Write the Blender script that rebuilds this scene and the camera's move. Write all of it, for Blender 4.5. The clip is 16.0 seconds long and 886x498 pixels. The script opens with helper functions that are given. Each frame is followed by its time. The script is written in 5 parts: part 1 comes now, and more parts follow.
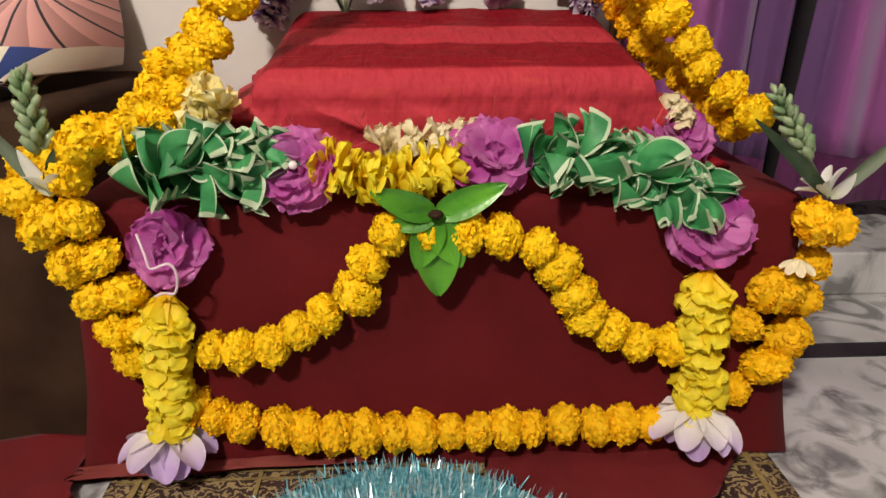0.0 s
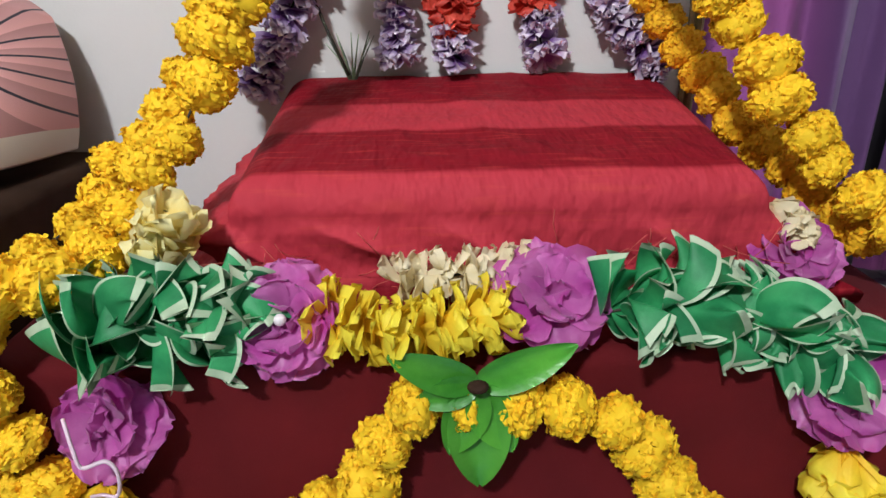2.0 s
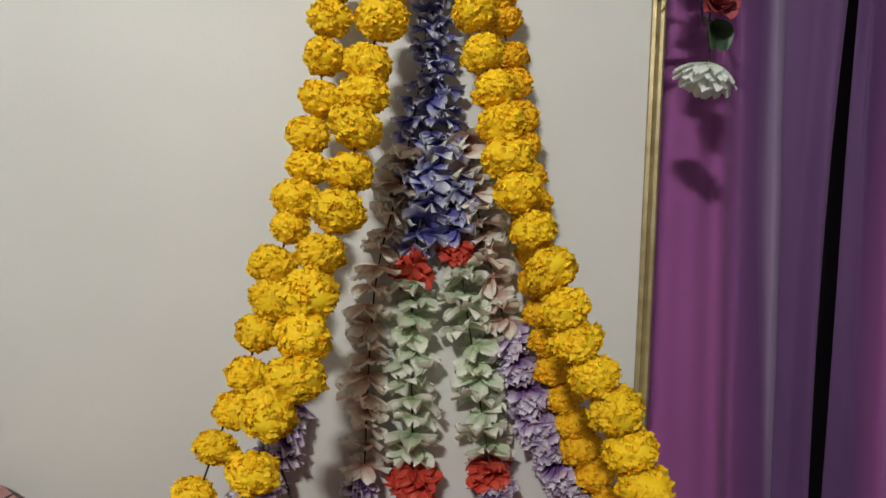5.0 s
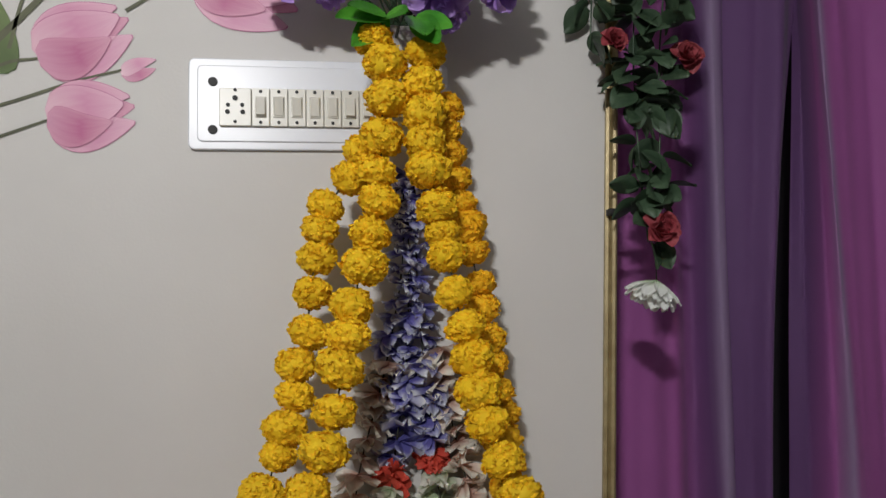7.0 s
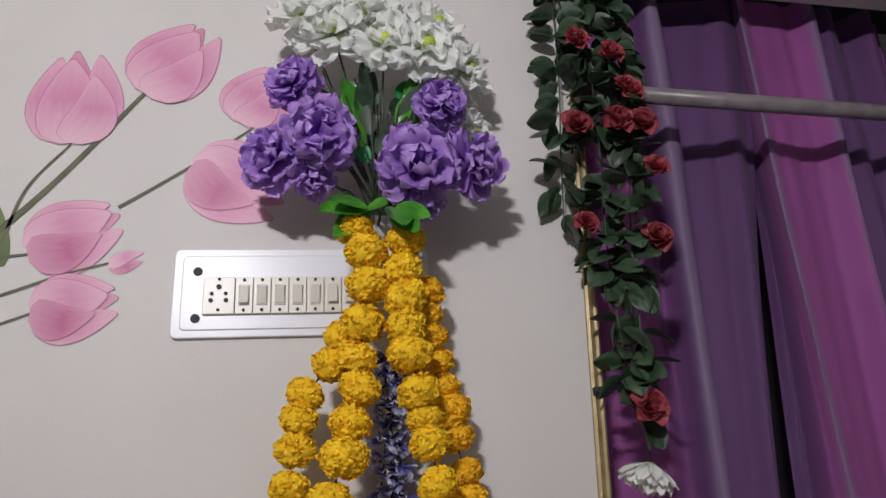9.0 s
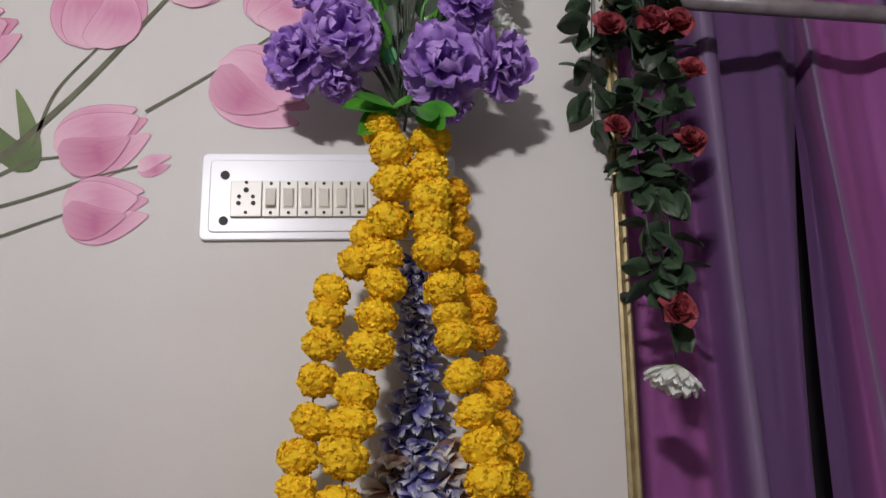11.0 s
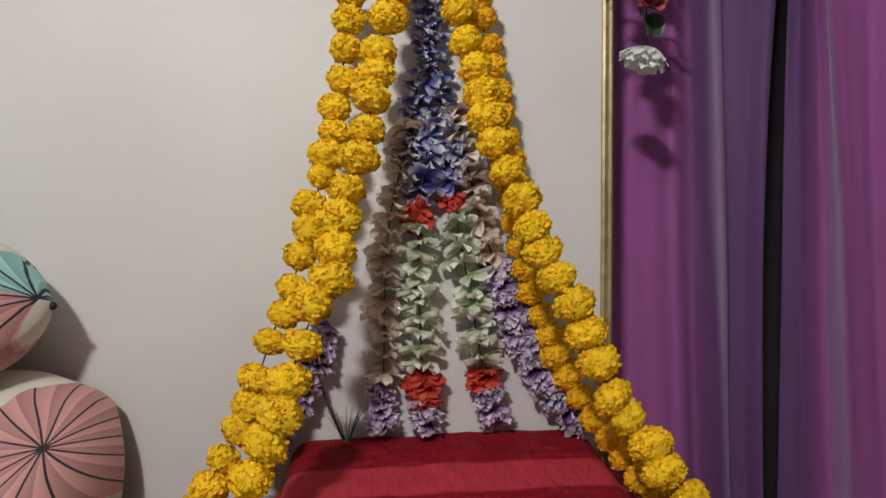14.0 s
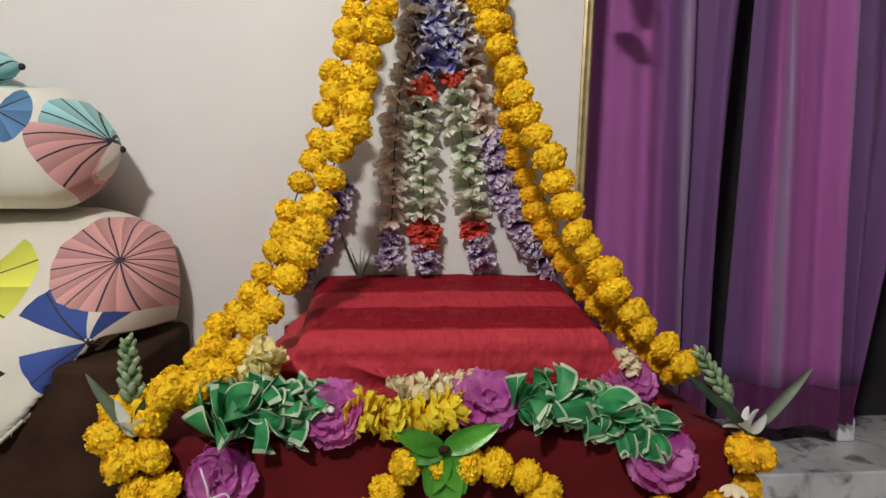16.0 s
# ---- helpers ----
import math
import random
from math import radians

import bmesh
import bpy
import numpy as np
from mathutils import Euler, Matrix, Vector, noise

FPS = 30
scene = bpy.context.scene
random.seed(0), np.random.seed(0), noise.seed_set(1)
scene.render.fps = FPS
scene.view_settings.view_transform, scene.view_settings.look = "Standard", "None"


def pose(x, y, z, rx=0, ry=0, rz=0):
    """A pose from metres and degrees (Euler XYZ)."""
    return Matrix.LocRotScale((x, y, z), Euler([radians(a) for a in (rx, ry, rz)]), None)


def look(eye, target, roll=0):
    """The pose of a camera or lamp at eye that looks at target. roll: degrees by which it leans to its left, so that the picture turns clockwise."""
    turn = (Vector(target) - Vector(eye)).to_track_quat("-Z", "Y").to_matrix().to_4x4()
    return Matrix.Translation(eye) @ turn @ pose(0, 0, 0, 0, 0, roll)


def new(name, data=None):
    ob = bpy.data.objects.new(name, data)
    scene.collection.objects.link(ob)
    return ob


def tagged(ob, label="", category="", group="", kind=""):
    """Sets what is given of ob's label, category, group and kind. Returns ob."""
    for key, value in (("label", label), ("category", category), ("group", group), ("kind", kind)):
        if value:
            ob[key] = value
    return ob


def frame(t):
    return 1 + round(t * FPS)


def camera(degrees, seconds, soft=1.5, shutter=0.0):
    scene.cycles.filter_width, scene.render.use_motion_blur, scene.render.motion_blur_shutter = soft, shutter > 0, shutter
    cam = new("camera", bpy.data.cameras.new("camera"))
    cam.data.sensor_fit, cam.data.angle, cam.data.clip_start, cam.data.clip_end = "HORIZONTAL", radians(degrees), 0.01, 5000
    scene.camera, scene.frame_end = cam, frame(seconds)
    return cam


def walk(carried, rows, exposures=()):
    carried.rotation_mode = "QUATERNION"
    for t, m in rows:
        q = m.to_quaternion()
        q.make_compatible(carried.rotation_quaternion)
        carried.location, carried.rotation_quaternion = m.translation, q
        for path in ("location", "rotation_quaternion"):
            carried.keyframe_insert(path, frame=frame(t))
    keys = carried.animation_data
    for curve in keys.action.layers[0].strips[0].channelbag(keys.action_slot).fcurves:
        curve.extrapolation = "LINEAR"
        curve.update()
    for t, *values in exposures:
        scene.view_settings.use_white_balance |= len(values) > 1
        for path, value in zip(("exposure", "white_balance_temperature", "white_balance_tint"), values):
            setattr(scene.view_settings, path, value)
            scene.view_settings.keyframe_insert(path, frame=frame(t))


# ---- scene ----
cam = camera(66.3, 16.0, soft=1.5)
PATH = [
    (0, (-0.024, 0.118, 0.790), (0.045, 1.967, 0.029), -0.24),
    (0.5, (-0.005, 0.219, 0.784), (-0.044, 2.081, 0.053), 0.77),
    (1, (-0.004, 0.304, 0.797), (0.054, 2.169, 0.078), 1.38),
    (1.5, (-0.026, 0.378, 0.800), (0.033, 2.246, 0.086), 0.58),
    (2, (-0.047, 0.434, 0.850), (-0.006, 2.300, 0.131), -0.82),
    (2.5, (-0.050, 0.455, 0.960), (0.062, 2.350, 0.330), -0.39),
    (3, (-0.049, 0.438, 1.051), (0.121, 2.378, 0.597), 0.56),
    (3.5, (-0.034, 0.450, 1.145), (0.132, 2.387, 0.672), 0.66),
    (4, (-0.049, 0.443, 1.166), (0.136, 2.408, 0.843), 0.79),
    (4.5, (-0.068, 0.439, 1.207), (0.137, 2.420, 1.015), 1.40),
    (5, (-0.082, 0.438, 1.245), (0.139, 2.425, 1.187), 0.51),
    (5.2, (-0.082, 0.421, 1.266), (0.135, 2.409, 1.249), 0.31),
    (7.3, (-0.101, 0.327, 1.474), (0.199, 2.286, 1.746), -0.20),
    (7.5, (-0.094, 0.329, 1.473), (0.188, 2.278, 1.820), -0.11),
    (8, (-0.086, 0.320, 1.491), (0.223, 2.220, 2.036), -1.45),
    (8.2, (-0.086, 0.319, 1.493), (0.241, 2.198, 2.096), -1.96),
    (10.3, (-0.077, 0.343, 1.457), (0.180, 2.202, 2.147), -1.20),
    (10.5, (-0.077, 0.350, 1.443), (0.171, 2.231, 2.074), -1.18),
    (11, (-0.075, 0.353, 1.415), (0.155, 2.269, 1.938), -0.85),
    (11.5, (-0.063, 0.357, 1.382), (0.200, 2.296, 1.794), -0.72),
    (12, (-0.064, 0.346, 1.317), (0.127, 2.312, 1.627), -1.11),
    (12.5, (-0.058, 0.330, 1.241), (0.152, 2.307, 1.453), -1.30),
    (13, (-0.069, 0.271, 1.188), (0.167, 2.252, 1.324), -1.89),
    (13.5, (-0.081, 0.202, 1.120), (0.106, 2.189, 1.237), -1.30),
    (14, (-0.089, 0.142, 1.084), (0.098, 2.133, 1.117), -1.19),
    (14.5, (-0.079, 0.070, 1.056), (0.077, 2.063, 1.022), -0.89),
    (15, (-0.111, 0.011, 0.995), (0.048, 2.003, 0.917), 0.30),
    (15.5, (-0.113, -0.030, 0.983), (0.064, 1.956, 0.829), 0.10),
    (16, (-0.115, -0.140, 0.920), (0.071, 1.845, 0.761), 0.50),
]
EXPOSURES = [(0.0, 0.03, 7500, 14), (0.5, -0.05, 7000, 12), (1.0, 0.0, 6400, 10), (1.5, 0.0, 5900, 9), (2.5, 0.03, 6000, 7), (3.0, -0.03, 6300, 5), (3.5, -0.15, 6400, 5), (4.5, -0.66, 6500, 4), (5.5, -0.74, 6300, 4), (7.4, -1.18, 6250, 12), (8.0, -1.1, 6200, 15), (11.0, -1.10, 6300, 16), (12.5, -1.05, 6350, 12), (13.5, -0.86, 6400, 11), (16.0, -0.43, 6550, 11)]
walk(cam, [(t, look(eye, target, roll)) for t, eye, target, roll in PATH], EXPOSURES)

# ---- light ----
world = bpy.data.worlds.new("room_air")
scene.world = world
world.use_nodes = True
world.node_tree.nodes["Background"].inputs[0].default_value = (0.9, 0.93, 1.0, 1)
world.node_tree.nodes["Background"].inputs[1].default_value = 0.006


def area_lamp(name, eye, target, size_x, size_y, watts, colour):
    data = bpy.data.lights.new(name, "AREA")
    data.shape, data.size, data.size_y, data.energy, data.color = "RECTANGLE", size_x, size_y, watts, colour
    ob = new(name, data)
    ob.matrix_world = look(eye, target)
    return ob


area_lamp("tube_light", (-0.85, -1.2, 2.7), (0.25, 1.5, 2.3), 0.24, 0.10, 100, (1.0, 0.97, 0.94))
# Weak fill added to lift the shadows; no lamp is known there.
area_lamp("ceiling_light", (0.9, -1.2, 2.85), (0.4, 1.2, 0.2), 0.6, 0.6, 3, (1.0, 0.97, 0.95))

# ---- materials ----


def material(name, a, b, rough=0.6, scale=30.0, bump=0.2, fine=400.0, vary=0.0, sheen=0.0, metal=0.0, spec=0.5, trans=0.0, stretch=(1, 1, 1)):
    """Two tones mixed by noise at two sizes, with grain relief; vary: brightness spread from object to object."""
    m = bpy.data.materials.new(name)
    m.use_nodes = True
    nt = m.node_tree
    p = nt.nodes["Principled BSDF"]
    tc = nt.nodes.new("ShaderNodeTexCoord")
    mp = nt.nodes.new("ShaderNodeMapping")
    mp.inputs["Scale"].default_value = stretch
    nt.links.new(tc.outputs["Object"], mp.inputs[0])
    n1 = nt.nodes.new("ShaderNodeTexNoise")
    n1.inputs["Scale"].default_value, n1.inputs["Detail"].default_value = scale, 5
    n2 = nt.nodes.new("ShaderNodeTexNoise")
    n2.inputs["Scale"].default_value, n2.inputs["Detail"].default_value = fine, 2
    for n in (n1, n2):
        nt.links.new(mp.outputs[0], n.inputs[0])
    ramp = nt.nodes.new("ShaderNodeValToRGB")
    ramp.color_ramp.elements[0].position, ramp.color_ramp.elements[1].position = 0.34, 0.66
    ramp.color_ramp.elements[0].color, ramp.color_ramp.elements[1].color = (*a, 1), (*b, 1)
    nt.links.new(n1.outputs[0], ramp.inputs[0])
    colour = ramp.outputs[0]
    if vary:
        info = nt.nodes.new("ShaderNodeObjectInfo")
        mr = nt.nodes.new("ShaderNodeMapRange")
        mr.inputs[3].default_value, mr.inputs[4].default_value = 1 - vary, 1 + vary
        hsv = nt.nodes.new("ShaderNodeHueSaturation")
        nt.links.new(info.outputs["Random"], mr.inputs[0])
        nt.links.new(mr.outputs[0], hsv.inputs["Value"])
        nt.links.new(colour, hsv.inputs["Color"])
        colour = hsv.outputs[0]
    nt.links.new(colour, p.inputs["Base Color"])
    p.inputs["Roughness"].default_value, p.inputs["Metallic"].default_value = rough, metal
    p.inputs["Specular IOR Level"].default_value = spec
    p.inputs["Sheen Weight"].default_value = sheen
    if bump:
        bp = nt.nodes.new("ShaderNodeBump")
        bp.inputs["Strength"].default_value, bp.inputs["Distance"].default_value = bump, 0.002
        nt.links.new(n2.outputs[0], bp.inputs["Height"])
        nt.links.new(bp.outputs[0], p.inputs["Normal"])
    if trans:
        out = nt.nodes["Material Output"]
        tr = nt.nodes.new("ShaderNodeBsdfTranslucent")
        mix = nt.nodes.new("ShaderNodeMixShader")
        mix.inputs[0].default_value = trans
        nt.links.new(colour, tr.inputs[0])
        nt.links.new(p.outputs[0], mix.inputs[1])
        nt.links.new(tr.outputs[0], mix.inputs[2])
        nt.links.new(mix.outputs[0], out.inputs[0])
    return m


def maths(nt, op, a, b=None):
    n = nt.nodes.new("ShaderNodeMath")
    n.operation = op
    for k, v in enumerate((a, b)):
        if v is None:
            continue
        if isinstance(v, (int, float)):
            n.inputs[k].default_value = v
        else:
            nt.links.new(v, n.inputs[k])
    return n.outputs[0]


def blend(nt, fac, a, b):
    n = nt.nodes.new("ShaderNodeMix")
    n.data_type = "RGBA"
    nt.links.new(fac, n.inputs[0])
    for k, v in ((6, a), (7, b)):
        if isinstance(v, tuple):
            n.inputs[k].default_value = (*v, 1)
        else:
            nt.links.new(v, n.inputs[k])
    return n.outputs[2]


WALL = material("wall_paint", (0.66, 0.64, 0.61), (0.70, 0.68, 0.65), 0.55, 3, 0.12, 160)
# Darker than WALL only so the unseen walls bounce less light.
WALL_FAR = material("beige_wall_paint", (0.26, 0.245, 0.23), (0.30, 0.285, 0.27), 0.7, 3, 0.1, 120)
CEILING = material("ceiling_paint", (0.76, 0.75, 0.72), (0.8, 0.79, 0.77), 0.8, 3, 0.1, 120)
MAROON = material("maroon_cotton", (0.100, 0.0045, 0.007), (0.128, 0.006, 0.009), 0.85, 9, 0.35, 900, sheen=0.03, spec=0.2)
MAROON_HEM = material("pink_hem_fabric", (0.42, 0.08, 0.075), (0.5, 0.13, 0.11), 0.8, 20, 0.3, 700)
GREEN = material("green_leaf_fabric", (0.014, 0.19, 0.06), (0.05, 0.34, 0.115), 0.55, 25, 0.2, 300, 0.2, trans=0.15)
LEAF_EDGE = material("pale_leaf_edge", (0.40, 0.52, 0.34), (0.52, 0.62, 0.44), 0.6, 40, 0.1, 300)
LEAF = material("glossy_plastic_leaf", (0.05, 0.25, 0.02), (0.12, 0.42, 0.04), 0.3, 18, 0.3, 120, 0.15, trans=0.15)
DARK_LEAF = material("dark_leaf", (0.018, 0.040, 0.020), (0.050, 0.085, 0.045), 0.5, 30, 0.2, 200, 0.3)
MAGENTA = material("magenta_organza", (0.56, 0.07, 0.42), (0.76, 0.25, 0.62), 0.4, 20, 0.2, 300, 0.12, sheen=0.3, trans=0.45)
PEARL = material("pearl_bead", (0.8, 0.72, 0.74), (0.85, 0.78, 0.8), 0.2, 20, 0)
CREAM = material("cream_petal_fabric", (0.86, 0.74, 0.44), (0.90, 0.82, 0.58), 0.65, 15, 0.2, 300, 0.1, trans=0.25)
SCARLET = material("scarlet_petal_fabric", (0.62, 0.05, 0.03), (0.72, 0.10, 0.06), 0.6, 25, 0.2, 300, 0.1, trans=0.25)
ROSE = material("rose_petal_fabric", (0.24, 0.025, 0.035), (0.46, 0.09, 0.11), 0.6, 25, 0.2, 300, 0.2, trans=0.15)
STRING = material("dark_string", (0.02, 0.02, 0.015), (0.05, 0.05, 0.03), 0.8, 60, 0)
THREAD = material("pale_thread", (0.75, 0.55, 0.66), (0.82, 0.66, 0.74), 0.7, 60, 0)
PLATE = material("switch_plate_plastic", (0.76, 0.78, 0.83), (0.8, 0.82, 0.86), 0.3, 4, 0.05, 80)
IVORY = material("ivory_switch_plastic", (0.70, 0.68, 0.60), (0.76, 0.74, 0.66), 0.32, 10, 0)
BLACK = material("black_hole", (0.008, 0.008, 0.008), (0.012, 0.012, 0.012), 0.6, 10, 0)
GOLD = material("gold_paint", (0.30, 0.23, 0.11), (0.42, 0.34, 0.18), 0.42, 30, 0.2, 200, metal=0.35)
STEEL = material("painted_rod", (0.20, 0.17, 0.18), (0.27, 0.235, 0.245), 0.35, 30, 0.1, 200)
BROWN = material("dark_brown_cloth", (0.030, 0.015, 0.009), (0.050, 0.026, 0.016), 0.85, 12, 0.35, 500, sheen=0.0, spec=0.12)
STAIN = material("dark_marble_strip", (0.012, 0.012, 0.014), (0.03, 0.03, 0.033), 0.25, 20, 0.05)
# Near-black base colour puts the unlit passage's darkness into its surfaces.
UNLIT = material("dark_room_paint", (0.02, 0.018, 0.022), (0.03, 0.027, 0.03), 0.9, 4, 0.1)
STEM_PRINT = material("stem_print", (0.085, 0.085, 0.05), (0.15, 0.16, 0.085), 0.6, 20, 0)
LEAF_PRINT = material("leaf_print", (0.10, 0.15, 0.05), (0.18, 0.25, 0.09), 0.6, 8, 0)


def tip_material(name, base, tip, z_base, z_tip):
    """White petals whose tips are dyed, by height in the flower."""
    m = material(name, base, base, 0.5, 10, 0.1, 300, trans=0.3)
    nt = m.node_tree
    p = nt.nodes["Principled BSDF"]
    tc = nt.nodes.new("ShaderNodeTexCoord")
    sep = nt.nodes.new("ShaderNodeSeparateXYZ")
    nt.links.new(tc.outputs["Object"], sep.inputs[0])
    mr = nt.nodes.new("ShaderNodeMapRange")
    mr.inputs[1].default_value, mr.inputs[2].default_value = z_base, z_tip
    nt.links.new(sep.outputs[2], mr.inputs[0])
    c = blend(nt, mr.outputs[0], base, tip)
    nt.links.new(c, p.inputs["Base Color"])
    for n in nt.nodes:
        if n.type == "BSDF_TRANSLUCENT":
            nt.links.new(c, n.inputs[0])
    return m


def petal_material(name, inner, outer, rough=0.6, trans=0.25, vary=0.1, start=0.25, end=0.9, blot=0.35):
    """A dyed petal: inner colour at its root, outer at its rim (UV's v), with blotches where the dye ran."""
    m = material(name, inner, inner, rough, 20, 0.2, 300, vary, trans=trans)
    nt = m.node_tree
    p = nt.nodes["Principled BSDF"]
    tc = nt.nodes.new("ShaderNodeTexCoord")
    sep = nt.nodes.new("ShaderNodeSeparateXYZ")
    nt.links.new(tc.outputs["UV"], sep.inputs[0])
    n = nt.nodes.new("ShaderNodeTexNoise")
    n.inputs["Scale"].default_value, n.inputs["Detail"].default_value = 55, 3
    nt.links.new(tc.outputs["Object"], n.inputs[0])
    f = maths(nt, "ADD", sep.outputs[1], maths(nt, "MULTIPLY", maths(nt, "SUBTRACT", n.outputs[0], 0.5), blot * 2))
    mr = nt.nodes.new("ShaderNodeMapRange")
    mr.inputs[1].default_value, mr.inputs[2].default_value = start, end
    nt.links.new(f, mr.inputs[0])
    c = blend(nt, mr.outputs[0], inner, outer)
    for hsv in [k for k in nt.nodes if k.type == "HUE_SAT"]:
        nt.links.new(c, hsv.inputs["Color"])
        c = hsv.outputs[0]
    nt.links.new(c, p.inputs["Base Color"])
    for k in nt.nodes:
        if k.type == "BSDF_TRANSLUCENT":
            nt.links.new(c, k.inputs[0])
    return m


MARIGOLD = petal_material("marigold_cloth", (1.0, 0.51, 0.002), (1.0, 0.67, 0.010), 0.75, 0.14, 0.05, 0.0, 0.6, 0.1)
# Deeper copy for the orange garlands; on the rear one it paints shade.
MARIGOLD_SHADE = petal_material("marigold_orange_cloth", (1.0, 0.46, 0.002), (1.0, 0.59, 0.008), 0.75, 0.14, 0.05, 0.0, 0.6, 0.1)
VIOLET = petal_material("violet_carnation_fabric", (0.24, 0.09, 0.46), (0.62, 0.40, 0.88), trans=0.25, start=0.2, end=1.0, blot=0.15)
WHITE = petal_material("white_petal_fabric", (0.68, 0.78, 0.58), (0.88, 0.90, 0.86), trans=0.25, start=0.0, end=0.4, blot=0.1)
LAVENDER = petal_material("lavender_petal_fabric", (0.24, 0.10, 0.36), (0.86, 0.78, 0.88), vary=0.15, start=0.25, end=0.85, blot=0.4)
INDIGO = petal_material("indigo_petal_fabric", (0.13, 0.12, 0.40), (0.80, 0.83, 0.88), vary=0.2, start=0.3, end=1.0, blot=0.45)
PISTACHIO = petal_material("pale_green_petal_fabric", (0.52, 0.62, 0.40), (0.92, 0.90, 0.82), vary=0.12, trans=0.3, start=0.1, end=0.75, blot=0.35)
BLUSH = petal_material("blush_petal_fabric", (0.62, 0.36, 0.28), (0.88, 0.84, 0.74), vary=0.15, trans=0.3, start=0.05, end=0.6, blot=0.35)
PALE_LEMON = petal_material("pale_lemon_petal_fabric", (0.92, 0.74, 0.18), (0.95, 0.88, 0.45), vary=0.08, trans=0.3)
LEMON = petal_material("lemon_petal_fabric", (0.97, 0.66, 0.015), (1.0, 0.86, 0.06), trans=0.32, vary=0.06, start=0.1, end=0.7, blot=0.15)


def curtain_material():
    m = material("purple_curtain_fabric", (0.30, 0.10, 0.33), (0.38, 0.14, 0.40), 0.55, 5, 0.3, 800, sheen=0.15, spec=0.3, stretch=(1, 1, 0.25))
    nt = m.node_tree
    p = nt.nodes["Principled BSDF"]
    tc = nt.nodes.new("ShaderNodeTexCoord")
    sep = nt.nodes.new("ShaderNodeSeparateXYZ")
    nt.links.new(tc.outputs["Object"], sep.inputs[0])
    # broad woven stripes in plum and dusky violet; silvery lines paint highlights on the fold ridges
    sep2 = nt.nodes.new("ShaderNodeSeparateXYZ")
    nt.links.new(tc.outputs["UV"], sep2.inputs[0])
    mr = nt.nodes.new("ShaderNodeMapRange")
    mr.inputs[1].default_value, mr.inputs[2].default_value = 0.3, 1.8
    nt.links.new(sep2.outputs[0], mr.inputs[0])
    plum, dusk, silver = (0.68, 0.20, 0.62, 1), (0.24, 0.12, 0.32, 1), (0.52, 0.40, 0.62, 1)
    r = nt.nodes.new("ShaderNodeValToRGB")
    e = r.color_ramp.elements
    e[0].position, e[0].color = 0.0, plum
    e[1].position, e[1].color = 1.0, plum
    # dusk up to 1.06 also paints the shade of the second panel's receding fold
    for x, c in ((0.70, plum), (0.772, dusk), (0.782, silver), (0.796, silver), (0.802, dusk), (1.06, dusk), (1.10, plum), (1.125, silver), (1.145, plum), (1.30, plum), (1.315, silver), (1.325, dusk), (1.50, dusk)):
        k = e.new((x - 0.3) / 1.5)
        k.color = c
    nt.links.new(mr.outputs[0], r.inputs[0])
    old = p.inputs["Base Color"].links[0].from_socket
    n = nt.nodes.new("ShaderNodeMix")
    n.data_type = "RGBA"
    n.inputs[0].default_value = 0.85
    nt.links.new(old, n.inputs[6])
    nt.links.new(r.outputs[0], n.inputs[7])
    nt.links.new(n.outputs[2], p.inputs["Base Color"])
    return m


CURTAIN = curtain_material()


def marble_material():
    m = material("white_marble", (0.5, 0.51, 0.52), (0.66, 0.67, 0.68), 0.22, 5, 0.03, 60)
    nt = m.node_tree
    p = nt.nodes["Principled BSDF"]
    tc = nt.nodes.new("ShaderNodeTexCoord")
    v = nt.nodes.new("ShaderNodeTexNoise")
    v.inputs["Scale"].default_value, v.inputs["Detail"].default_value, v.inputs["Distortion"].default_value = 7, 8, 1.6
    nt.links.new(tc.outputs["Object"], v.inputs[0])
    r = nt.nodes.new("ShaderNodeValToRGB")
    e = r.color_ramp.elements
    e[0].position, e[0].color = 0.36, (0.16, 0.15, 0.15, 1)
    e[1].position, e[1].color = 0.5, (1, 1, 1, 1)
    nt.links.new(v.outputs[0], r.inputs[0])
    n = nt.nodes.new("ShaderNodeMix")
    n.data_type, n.blend_type = "RGBA", "MULTIPLY"
    n.inputs[0].default_value = 0.75
    nt.links.new(p.inputs["Base Color"].links[0].from_socket, n.inputs[6])
    nt.links.new(r.outputs[0], n.inputs[7])
    nt.links.new(n.outputs[2], p.inputs["Base Color"])
    return m


MARBLE = marble_material()


